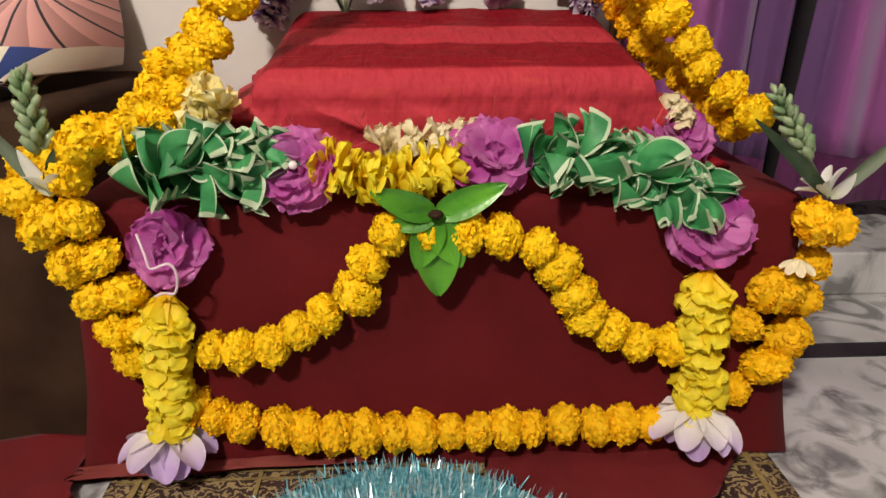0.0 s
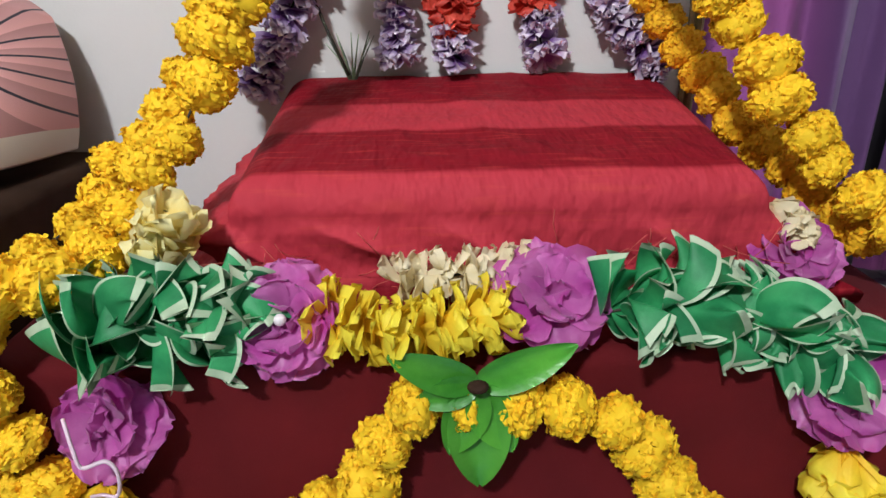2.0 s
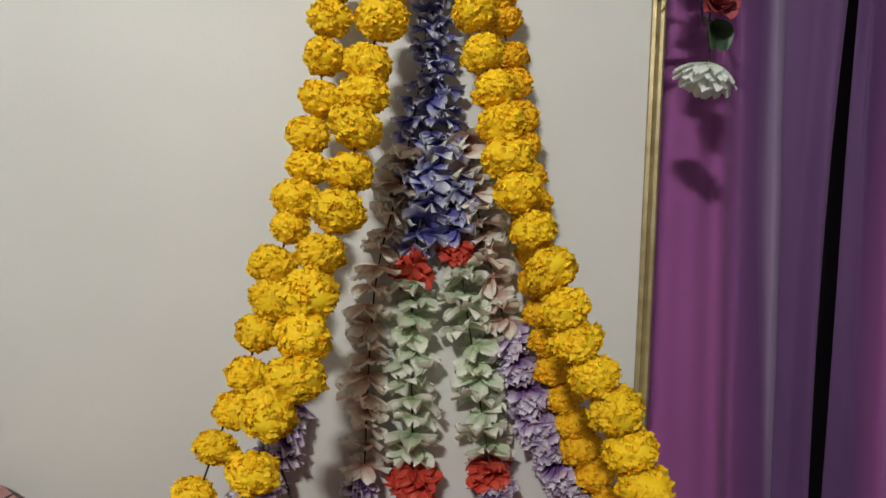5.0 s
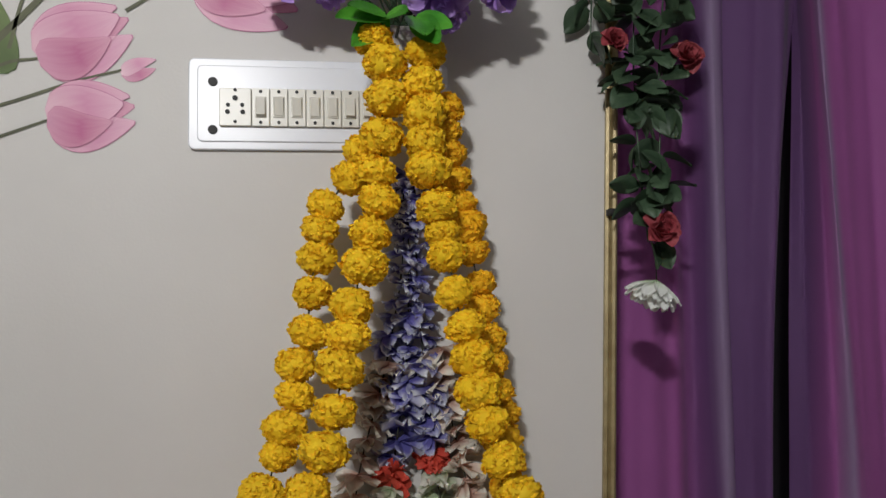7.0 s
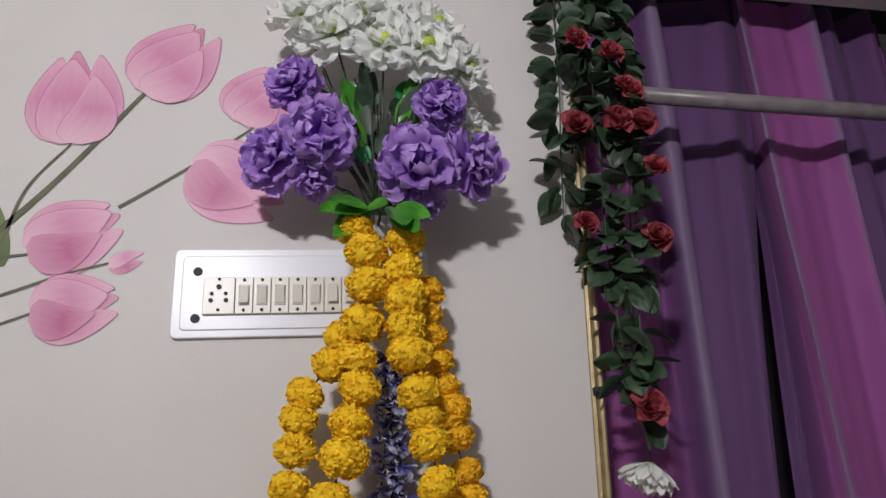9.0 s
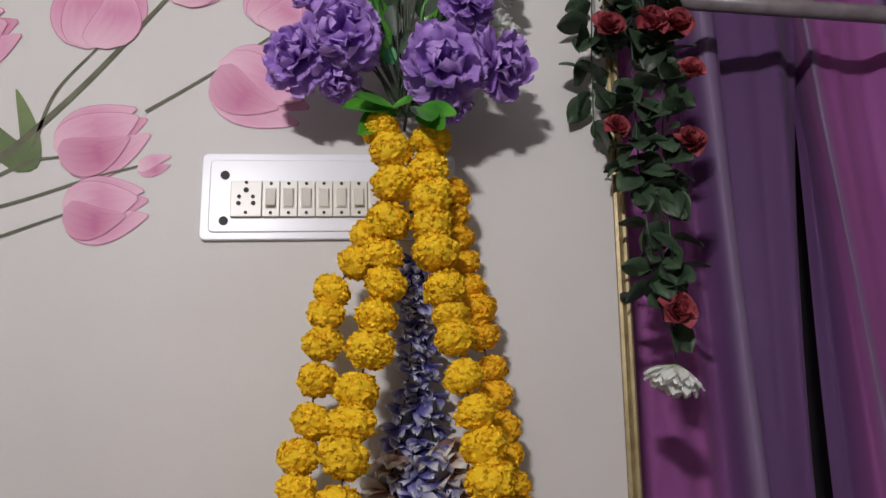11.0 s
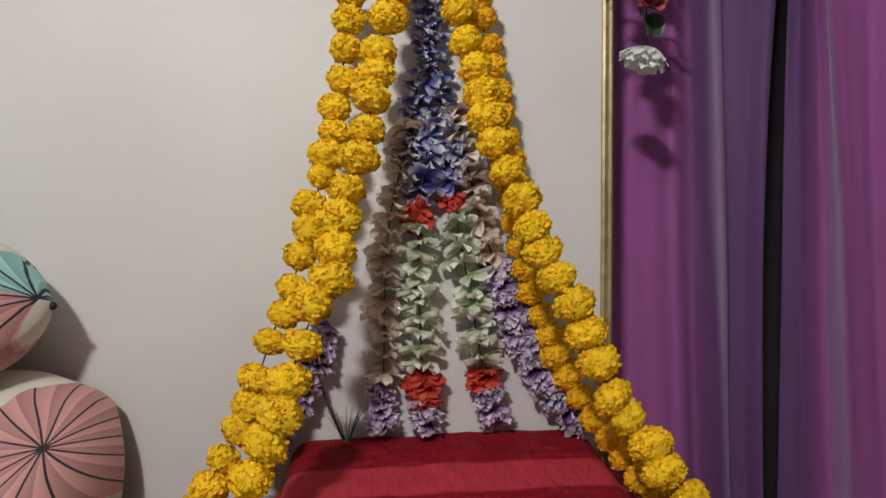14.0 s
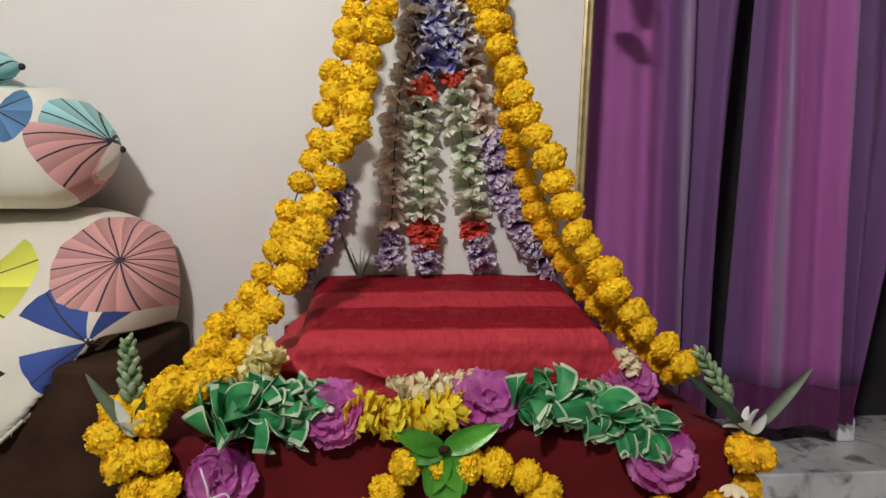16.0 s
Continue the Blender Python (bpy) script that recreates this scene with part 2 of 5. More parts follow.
def striped_red_material():
    """Red organza: bands across the block by its unrolled length (UV's v, metres from the rear edge). The last dark
    stretch paints the shade under the front's bulge.
    """
    m = material("striped_red_organza", (0.5, 0.02, 0.02), (0.6, 0.04, 0.035), 0.7, 30, 1.0, 24, sheen=0.0, spec=0.18, stretch=(1.8, 0.8, 1.0))
    nt = m.node_tree
    p = nt.nodes["Principled BSDF"]
    uv = nt.nodes.new("ShaderNodeTexCoord")
    sep = nt.nodes.new("ShaderNodeSeparateXYZ")
    nt.links.new(uv.outputs["UV"], sep.inputs[0])
    wob = nt.nodes.new("ShaderNodeTexNoise")
    wob.inputs["Scale"].default_value = 9
    nt.links.new(uv.outputs["UV"], wob.inputs[0])
    v = maths(nt, "ADD", sep.outputs[1], maths(nt, "MULTIPLY", wob.outputs[0], 0.012))
    r = nt.nodes.new("ShaderNodeValToRGB")
    r.color_ramp.interpolation = "LINEAR"
    dark, light = (0.22, 0.004, 0.013, 1), (0.45, 0.034, 0.052, 1)
    # woven bands up to 0.475; dark from 0.50 on is painted shade low on the front
    stops = [(0.0, dark), (0.136, dark), (0.142, light), (0.240, light), (0.246, dark), (0.368, dark), (0.374, light), (0.475, light), (0.50, dark), (0.8, dark)]
    e = r.color_ramp.elements
    e[0].position, e[0].color = stops[0]
    e[1].position, e[1].color = stops[-1]
    for pos, c in stops[1:-1]:
        k = e.new(pos)
        k.color = c
    nt.links.new(v, r.inputs[0])
    # crinkled threads in the dark bands
    cr = nt.nodes.new("ShaderNodeTexNoise")
    cr.inputs["Scale"].default_value, cr.inputs["Detail"].default_value = 1, 4
    mp = nt.nodes.new("ShaderNodeMapping")
    mp.inputs["Scale"].default_value = (10, 170, 1)
    nt.links.new(uv.outputs["UV"], mp.inputs[0])
    nt.links.new(mp.outputs[0], cr.inputs[0])
    thr = nt.nodes.new("ShaderNodeMapRange")
    thr.inputs[1].default_value, thr.inputs[2].default_value, thr.inputs[4].default_value = 0.55, 0.75, 0.6
    nt.links.new(cr.outputs[0], thr.inputs[0])
    c = blend(nt, thr.outputs[0], r.outputs[0], (0.52, 0.06, 0.05))
    nt.links.new(c, p.inputs["Base Color"])
    for n in nt.nodes:
        if n.type == "BUMP":
            n.inputs["Distance"].default_value = 0.009
    return m


STRIPED = striped_red_material()


def print_material(name, base, fans, seed):
    """A cream sheet printed with parasol fans: (x, v, radius, colour, from degrees, to degrees), v running up the front and back over the top."""
    m = material(name, base, tuple(c * 1.08 for c in base), 0.8, 8, 0.3, 600, sheen=0.1)
    nt = m.node_tree
    p = nt.nodes["Principled BSDF"]
    colour = p.inputs["Base Color"].links[0].from_socket
    uv = nt.nodes.new("ShaderNodeTexCoord")
    sep = nt.nodes.new("ShaderNodeSeparateXYZ")
    nt.links.new(uv.outputs["UV"], sep.inputs[0])
    nz = nt.nodes.new("ShaderNodeTexNoise")
    nz.inputs["Scale"].default_value = 14
    nt.links.new(uv.outputs["UV"], nz.inputs[0])
    for x, v, rad, col, a0, a1, spokes in fans:
        dx, dv = maths(nt, "SUBTRACT", sep.outputs[0], x), maths(nt, "SUBTRACT", sep.outputs[1], v)
        d = maths(nt, "SQRT", maths(nt, "ADD", maths(nt, "MULTIPLY", dx, dx), maths(nt, "MULTIPLY", dv, dv)))
        ang = maths(nt, "ARCTAN2", dv, dx)
        edge = maths(nt, "ADD", d, maths(nt, "MULTIPLY", nz.outputs[0], 0.03))
        inside = maths(nt, "LESS_THAN", edge, rad)
        arc = maths(nt, "MULTIPLY", maths(nt, "GREATER_THAN", ang, radians(a0)), maths(nt, "LESS_THAN", ang, radians(a1)))
        inside = maths(nt, "MULTIPLY", inside, arc)
        fr = maths(nt, "FRACT", maths(nt, "MULTIPLY", ang, spokes / math.tau))
        tone = blend(nt, fr, tuple(min(1, c * 1.65 + 0.02) for c in col), col)
        colour = blend(nt, inside, colour, tone)
        # dark ribs, about 3 mm wide
        side = maths(nt, "MULTIPLY", maths(nt, "ABSOLUTE", maths(nt, "SUBTRACT", fr, 0.5)), d)
        rib = maths(nt, "MULTIPLY", maths(nt, "LESS_THAN", side, 0.0016 * spokes / 6.28), inside)
        colour = blend(nt, rib, colour, (0.02, 0.018, 0.03))
    nt.links.new(colour, p.inputs["Base Color"])
    return m


def brocade_material():
    m = material("brocade", (0.03, 0.012, 0.012), (0.05, 0.02, 0.018), 0.7, 20, 0.4, 500)
    nt = m.node_tree
    p = nt.nodes["Principled BSDF"]
    tc = nt.nodes.new("ShaderNodeTexCoord")
    w = nt.nodes.new("ShaderNodeTexWave")
    w.wave_type = "RINGS"
    w.inputs["Scale"].default_value, w.inputs["Distortion"].default_value, w.inputs["Detail"].default_value, w.inputs["Detail Scale"].default_value = 17, 16, 3, 2.6
    nt.links.new(tc.outputs["Object"], w.inputs[0])
    r = nt.nodes.new("ShaderNodeValToRGB")
    r.color_ramp.elements[0].position, r.color_ramp.elements[1].position = 0.62, 0.7
    nt.links.new(w.outputs[1], r.inputs[0])
    c = blend(nt, r.outputs[0], p.inputs["Base Color"].links[0].from_socket, (0.36, 0.27, 0.13))
    nt.links.new(c, p.inputs["Base Color"])
    return m


BROCADE = brocade_material()


def tulip_material(name, pale, body, tip):
    """Printed pink: pale at the petal's root, full in the middle, softer at its tip and along its sides (UV)."""
    m = material(name, body, body, 0.45, 6, 0.0)
    nt = m.node_tree
    p = nt.nodes["Principled BSDF"]
    tc = nt.nodes.new("ShaderNodeTexCoord")
    sep = nt.nodes.new("ShaderNodeSeparateXYZ")
    nt.links.new(tc.outputs["UV"], sep.inputs[0])
    n = nt.nodes.new("ShaderNodeTexNoise")
    mp = nt.nodes.new("ShaderNodeMapping")
    mp.inputs["Scale"].default_value = (9, 1.5, 1)
    n.inputs["Scale"].default_value = 1
    nt.links.new(tc.outputs["UV"], mp.inputs[0])
    nt.links.new(mp.outputs[0], n.inputs[0])
    f = maths(nt, "ADD", sep.outputs[1], maths(nt, "MULTIPLY", maths(nt, "SUBTRACT", n.outputs[0], 0.5), 0.35))
    r = nt.nodes.new("ShaderNodeValToRGB")
    e = r.color_ramp.elements
    e[0].position, e[0].color = 0.05, (*pale, 1)
    e[1].position, e[1].color = 0.98, (*tip, 1)
    k = e.new(0.55)
    k.color = (*body, 1)
    nt.links.new(f, r.inputs[0])
    side = maths(nt, "MULTIPLY", maths(nt, "ABSOLUTE", maths(nt, "SUBTRACT", sep.outputs[0], 0.5)), 2.0)
    side = maths(nt, "MULTIPLY", maths(nt, "POWER", side, 3.0), 0.55)
    nt.links.new(blend(nt, side, r.outputs[0], tip), p.inputs["Base Color"])
    return m


TULIP = tulip_material("tulip_print", (0.80, 0.50, 0.60), (0.66, 0.25, 0.42), (0.78, 0.43, 0.56))
TULIP_DEEP = tulip_material("tulip_print_deep", (0.66, 0.30, 0.44), (0.50, 0.10, 0.25), (0.70, 0.32, 0.45))
TULIP_RIM = material("tulip_print_rim", (0.50, 0.13, 0.28), (0.58, 0.18, 0.33), 0.45, 20, 0)

# ---- builders ----


def thing(name, at, label, category, group="", kind=""):
    ob = new(name)
    ob.empty_display_size = 0.05
    ob.matrix_world = Matrix.Translation(at)
    return tagged(ob, label, category, group, kind)


def mesh_of(name, bm, mat, smooth=True):
    me = bpy.data.meshes.new(name)
    bm.to_mesh(me)
    bm.free()
    for m in (mat if isinstance(mat, (list, tuple)) else [mat]):
        me.materials.append(m)
    if smooth:
        me.shade_smooth()
    return me


def part(name, bm, mat, parent=None, label="", smooth=True, m=None):
    """Links a bmesh (or a ready mesh) in world metres, or at m within its parent."""
    me = bm if isinstance(bm, bpy.types.Mesh) else mesh_of(name, bm, mat, smooth)
    ob = new(name, me)
    if parent:
        ob.parent = parent
        if m is None:
            ob.matrix_parent_inverse = Matrix.Translation(parent.matrix_world.translation).inverted()
            if parent.parent:
                ob.matrix_parent_inverse = Matrix.Identity(4)
    if m is not None:
        ob.matrix_basis = m
    return tagged(ob, label)


def box(bm, lo, hi, bevel=0.0):
    c, s = [(a + b) / 2 for a, b in zip(lo, hi)], [b - a for a, b in zip(lo, hi)]
    r = bmesh.ops.create_cube(bm, size=1, matrix=Matrix.Translation(c) @ Matrix.Diagonal((*s, 1)))
    if bevel:
        es = list({e for v in r["verts"] for e in v.link_edges})
        bmesh.ops.bevel(bm, geom=es, offset=bevel, segments=2, affect="EDGES", profile=0.5)
    return bm


def tube(bm, pts, radius, sides=6, taper=1.0):
    """A round strand along points."""
    pts = [Vector(p) for p in pts]
    rings = []
    for i, p in enumerate(pts):
        d = (pts[min(i + 1, len(pts) - 1)] - pts[max(i - 1, 0)]).normalized()
        q = d.to_track_quat("Z", "Y").to_matrix()
        r = radius * (1 + (taper - 1) * i / max(1, len(pts) - 1))
        rings.append([bm.verts.new(p + q @ Vector((math.cos(a) * r, math.sin(a) * r, 0))) for a in [math.tau * k / sides for k in range(sides)]])
    for a, b in zip(rings, rings[1:]):
        for k in range(sides):
            bm.faces.new((a[k], a[(k + 1) % sides], b[(k + 1) % sides], b[k]))
    bm.faces.new(rings[0][::-1])
    bm.faces.new(rings[-1])
    return bm


def petal(bm, m, length, width, cup=0.3, curl=0.3, ruffle=0.0, nu=4, nv=4, tip=0.5, rng=random, edge=False, sharp=False, fray=0.0):
    """A petal from m's origin along its x, facing its z. tip: where it is widest. edge: outer faces take the second material."""
    uvl = bm.loops.layers.uv.verify()
    ph = rng.uniform(0, 6.28)
    grid = []
    for j in range(nv + 1):
        v = j / nv
        if sharp:
            prof = math.sin(math.pi * min(1, v ** (math.log(0.5) / math.log(tip)) * 0.94 + 0.05)) ** 0.7
        else:                             # a rounded tip
            v = math.sin(v * math.pi / 2)
            w = 0.03 + 0.955 * v ** (math.log(0.5) / math.log(tip))
            prof = math.sqrt(max(0.0, 1 - (2 * w - 1) ** 2))
        row = []
        for i in range(nu + 1):
            u = 2 * i / nu - 1
            x, y = length * v, width * 0.5 * u * prof
            z = cup * width * (u * u) * prof * 0.6 + curl * length * v * v
            z += ruffle * width * v * math.sin(u * 3.3 + ph)
            x += ruffle * 0.4 * width * v * math.sin(u * 4.5 + ph)
            if nu >= 8:
                z += ruffle * 0.7 * width * v * v * math.sin(u * 7 + ph * 2)
            if fray:
                x += fray * length * v ** 3 * rng.uniform(-1, 0.6)
            row.append(bm.verts.new(m @ Vector((x, y, z))))
        grid.append(row)
    for j in range(nv):
        for i in range(nu):
            f = bm.faces.new((grid[j][i], grid[j][i + 1], grid[j + 1][i + 1], grid[j + 1][i]))
            for lp, (a, b) in zip(f.loops, ((i, j), (i + 1, j), (i + 1, j + 1), (i, j + 1))):
                lp[uvl].uv = (a / nu, b / nv)
            if edge and (i in (0, nu - 1) or j == nv - 1):
                f.material_index = 1
    return bm


def along(pts, step, jitter=0.0, rng=random):
    """Points and directions at even steps along a polyline smoothed by Catmull-Rom."""
    p = [Vector(q) for q in pts]
    p = [2 * p[0] - p[1]] + p + [2 * p[-1] - p[-2]]
    fine = []
    for k in range(1, len(p) - 2):
        for s in range(24):
            t = s / 24
            fine.append(0.5 * (2 * p[k] + (p[k + 1] - p[k - 1]) * t + (2 * p[k - 1] - 5 * p[k] + 4 * p[k + 1] - p[k + 2]) * t * t + (3 * p[k] - p[k - 1] - 3 * p[k + 1] + p[k + 2]) * t ** 3))
    fine.append(p[-2])
    out, run, want = [], 0.0, 0.0
    for a, b in zip(fine, fine[1:]):
        d = (b - a).length
        while want <= run + d and d > 1e-9:
            out.append((a.lerp(b, (want - run) / d), (b - a).normalized()))
            want += step * (1 + rng.uniform(-jitter, jitter))
        run += d
    return out, fine


def marigold_mesh(seed, radius=0.033):
    """A pompom: ruffled petals with frayed rims lying back like scales over a soft lobed core."""
    rng = random.Random(seed)
    bm = bmesh.new()
    off = Vector((seed * 7.3, seed * 3.1, 0))
    uvl = bm.loops.layers.uv.verify()
    bmesh.ops.create_icosphere(bm, subdivisions=3, radius=1)
    for v in bm.verts:
        p = v.co.normalized()
        v.co = p * radius * (0.88 + 0.14 * noise.noise(p * 1.9 + off) + rng.uniform(-0.02, 0.02))
    for f in bm.faces:
        for lp in f.loops:
            lp[uvl].uv = (0.5, 0.7)
    count = 250
    for k in range(count):
        z = 1 - 2 * (k + 0.5) / count
        a = k * 2.39996 + rng.uniform(-0.25, 0.25)
        h = math.sqrt(1 - z * z)
        d = Vector((h * math.cos(a), h * math.sin(a), z + rng.uniform(-0.1, 0.1))).normalized()
        lift = radius * (0.82 + 0.14 * noise.noise(d * 1.9 + off))
        m = Matrix.Translation(d * lift) @ d.to_track_quat("X", "Z").to_matrix().to_4x4() @ pose(0, 0, 0, rng.uniform(0, 360), 0, 0) @ pose(0, 0, 0, 0, -rng.uniform(38, 70), 0)
        petal(bm, m, radius * rng.uniform(0.22, 0.33), radius * rng.uniform(0.34, 0.52), 0.25, rng.uniform(0.0, 0.4), 0.16, 4, 2, 0.78, rng, fray=0.22)
    return mesh_of("marigold_pompom", bm, MARIGOLD)


BALLS = [marigold_mesh(k) for k in range(5)]
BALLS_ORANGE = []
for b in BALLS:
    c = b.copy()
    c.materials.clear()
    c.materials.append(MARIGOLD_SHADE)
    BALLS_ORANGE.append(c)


def ball_at(parent, p, d, size, rng, balls):
    q = d.to_track_quat("Z", "Y").to_matrix().to_4x4()
    s = size * rng.uniform(0.88, 1.12)
    m = Matrix.Translation(Vector(p) - parent.matrix_world.translation) @ q @ pose(0, 0, 0, rng.uniform(-14, 14), rng.uniform(-14, 14), rng.uniform(0, 360)) @ Matrix.Diagonal((s, s, s * rng.uniform(0.76, 0.90), 1))
    part("pompom", rng.choice(balls), None, parent, m=m)


def marigold_garland(name, pts, label, step=0.049, size=1.0, seed=0, balls=BALLS, shift=0.004):
    rng = random.Random(seed)
    ob = thing(name, pts[0], label, "flower garland", "marigold garlands")
    spots, fine = along(pts, step, 0.12, rng)
    part("string", tube(bmesh.new(), fine[::4] + [fine[-1]], 0.0016, 5), STRING, ob, "dark green string")
    for p, d in spots:
        ball_at(ob, p + Vector([rng.uniform(-shift, shift) for _ in range(3)]), d, size, rng, balls)
    return ob

# ---- the room ----


def slab(name, lo, hi, mat, label, category, bevel=0.0):
    return tagged(part(name, box(bmesh.new(), lo, hi, bevel), mat, smooth=False), label, category, kind="structure")


def door_edge(z):
    """The doorway's left edge, which leans a little."""
    return 0.366 + 0.031 * z


bm = bmesh.new()
low, high = [], []
for y in (1.60, 1.74):
    low.append([bm.verts.new((x, y, 0)) for x in (-2.2, door_edge(0))])
    high.append([bm.verts.new((x, y, 2.9)) for x in (-2.2, door_edge(2.9))])
bm.faces.new((low[0][0], low[0][1], high[0][1], high[0][0]))
bm.faces.new((low[1][1], low[1][0], high[1][0], high[1][1]))
bm.faces.new((low[0][1], low[1][1], high[1][1], high[0][1]))
bm.faces.new((low[1][0], low[0][0], high[0][0], high[1][0]))
bm.faces.new((high[0][0], high[0][1], high[1][1], high[1][0]))
bm.faces.new((low[0][1], low[0][0], low[1][0], low[1][1]))
wall = tagged(part("wall_north", bm, WALL, smooth=False), "smooth off-white painted wall behind the altar", "wall", kind="structure")
slab("wall_north_right", (2.05, 1.60, 0), (2.6, 1.74, 2.9), WALL, "off-white painted wall beside the doorway", "wall")
slab("wall_lintel", (door_edge(2.9) + 0.002, 1.601, 2.78), (2.049, 1.739, 2.9), WALL, "off-white wall over the curtained doorway", "wall")
# Unseen walls that close the room; their dark tone limits the fill.
slab("wall_west", (-2.34, -2.6, 0), (-2.202, 1.74, 2.9), WALL_FAR, "unseen beige side wall, darkened to cut bounced light", "wall")
slab("wall_east", (2.602, -2.6, 0), (2.74, 1.74, 2.9), WALL_FAR, "unseen beige side wall, darkened to cut bounced light", "wall")
slab("wall_south", (-2.34, -2.74, 0), (2.74, -2.602, 2.9), WALL_FAR, "unseen beige wall opposite the altar, darkened to cut bounced light", "wall")
slab("ceiling", (-2.34, -2.74, 2.902), (2.74, 2.7, 3.0), CEILING, "white painted ceiling", "ceiling")
# Added backing walls, coloured nearly black so the curtain gap reads as shade.
slab("wall_passage", (0.2, 2.5, 0), (2.3, 2.6, 2.9), UNLIT, "near-black wall behind the curtain, its darkness painted in", "wall")
slab("wall_passage_left", (0.2, 1.742, 0), (0.3, 2.498, 2.9), UNLIT, "near-black side wall of the passage, its darkness painted in", "wall")
slab("wall_passage_right", (2.2, 1.742, 0), (2.3, 2.498, 2.9), UNLIT, "near-black side wall of the passage, its darkness painted in", "wall")
slab("floor", (-2.34, -2.74, -0.1), (2.74, 2.7, 0.0), MARBLE, "grey-white veined marble floor", "floor")
slab("floor_border", (0.3, 1.37, 0.0), (2.6, 1.425, 0.004), STAIN, "black stone border strip in the floor", "floor border")
slab("door_sill", (0.39, 1.67, 0.0), (2.04, 2.05, 0.12), MARBLE, "raised marble sill of the doorway", "door sill", 0.006)

# gilded moulding up the doorway's edge
bm = bmesh.new()
prof = [(-0.004, 1.597), (-0.004, 1.590), (0.002, 1.588), (0.006, 1.592), (0.009, 1.585), (0.014, 1.582), (0.019, 1.586), (0.022, 1.597), (0.022, 1.66), (0.003, 1.66), (0.003, 1.597)]
rings = [[bm.verts.new((door_edge(z) + x, y, z)) for x, y in prof] for z in (0.0, 0.7, 1.4, 2.1, 2.78)]
for a, b in zip(rings, rings[1:]):
    for k in range(len(prof)):
        bm.faces.new((a[k], a[(k + 1) % len(prof)], b[(k + 1) % len(prof)], b[k]))
tagged(part("trim", bm, GOLD, smooth=False), "gilded moulding along the doorway's edge", "moulding", kind="structure")


def spline(knots, x):
    """Smooth steps through (x, value) knots."""
    for (a, p), (b, q) in zip(knots, knots[1:]):
        if x <= b:
            t = max(0.0, (x - a) / (b - a))
            return p + (q - p) * t * t * (3 - 2 * t)
    return knots[-1][1]


def curtain(x0, x1, folds, lean, label):
    """One hanging panel: folds gives the cloth's depth across it, lean(x, z) how far it slants at a height."""
    ob = thing("curtain", (0.5 * (x0 + x1), 1.86, 0.18), label, "curtain", "doorway curtains")
    nx, nz = 170, 30
    for name, z0, z1, mat in (("drape", 0.325, 2.872, CURTAIN), ("border", 0.195, 0.325, BORDER)):
        bm = bmesh.new()
        uvl = bm.loops.layers.uv.new()
        g = []
        for j in range(nz + 1):
            z = z0 + (z1 - z0) * j / nz
            row = []
            for i in range(nx + 1):
                s = x0 + (x1 - x0) * i / nx
                sway = 0.006 * math.sin(z * 2.1 + s * 9) + 0.004 * math.sin(z * 4.7 + s * 23)
                y = spline(folds, s + sway) + 0.004 * noise.noise(Vector((s * 14, z * 1.5, 2))) + 0.0025 * math.sin(s * 95 + 2 * math.sin(z * 1.4))
                if z > 2.2:                # gathered where it hangs from the rod
                    y += 0.012 * math.sin(s * 60) * (z - 2.2)
                row.append(bm.verts.new((s + lean(s, z) + sway * 0.5, y, z)))
            g.append(row)
        for j in range(nz):
            for i in range(nx):
                f = bm.faces.new((g[j][i], g[j][i + 1], g[j + 1][i + 1], g[j + 1][i]))
                for lp, (a, b) in zip(f.loops, ((i, j), (i + 1, j), (i + 1, j + 1), (i, j + 1))):
                    lp[uvl].uv = (x0 + (x1 - x0) * a / nx, b / nz)
        bmesh.ops.solidify(bm, geom=bm.faces[:], thickness=0.002)
        part(name, bm, mat, ob, "darker magenta hem border" if name == "border" else "")
    return ob


def lean_inner(s, z):
    """The panel's free edge swings out towards the top; its fixed side stays upright."""
    k = max(0.0, (s - 0.79) / 0.135)
    low = max(0.0, z - 0.4)
    return k * (0.0145 * low + 0.034 * low * low) + 0.02 * (z - 1.2) * max(0.0, (0.5 - s) / 0.16)


def lean_outer(s, z):
    k = max(0.0, 1 - (s - 0.97) / 0.15)
    if s > 1.36:                           # drawn in towards the hem
        return -0.21 * (s - 1.36) / 0.26 * min(1.0, max(0.0, (1.15 - z) / 0.9))
    return k * 0.066 * (z - 0.4) - 0.028 * max(0.0, z - 1.2) * (1 - k) * max(0.0, 1 - abs(s - 1.13) / 0.1)


BORDER = material("magenta_border_fabric", (0.16, 0.025, 0.13), (0.22, 0.04, 0.18), 0.6, 12, 0.3, 600, sheen=0.3)
curtain(0.34, 0.925, [(0.34, 1.88), (0.42, 1.872), (0.50, 1.846), (0.60, 1.835), (0.68, 1.85), (0.745, 1.888), (0.785, 1.808), (0.797, 1.812), (0.822, 1.900), (0.862, 1.872), (0.890, 1.838), (0.925, 1.895)], lean_inner, "plum curtain with silky vertical stripes in the doorway")
curtain(1.0, 1.62, [(1.0, 1.945), (1.05, 1.925), (1.095, 1.87), (1.128, 1.830), (1.17, 1.848), (1.245, 1.866), (1.315, 1.812), (1.345, 1.895), (1.40, 1.845), (1.47, 1.90), (1.54, 1.85), (1.62, 1.90)], lean_outer, "plum curtain with a magenta hem in the doorway")
# Thin white tube standing for a pale slanting edge behind the curtain, with a foot block.
white_line = thing("rope", (1.42, 1.92, 0.12), "thin white slanting line behind the doorway curtain", "rope")
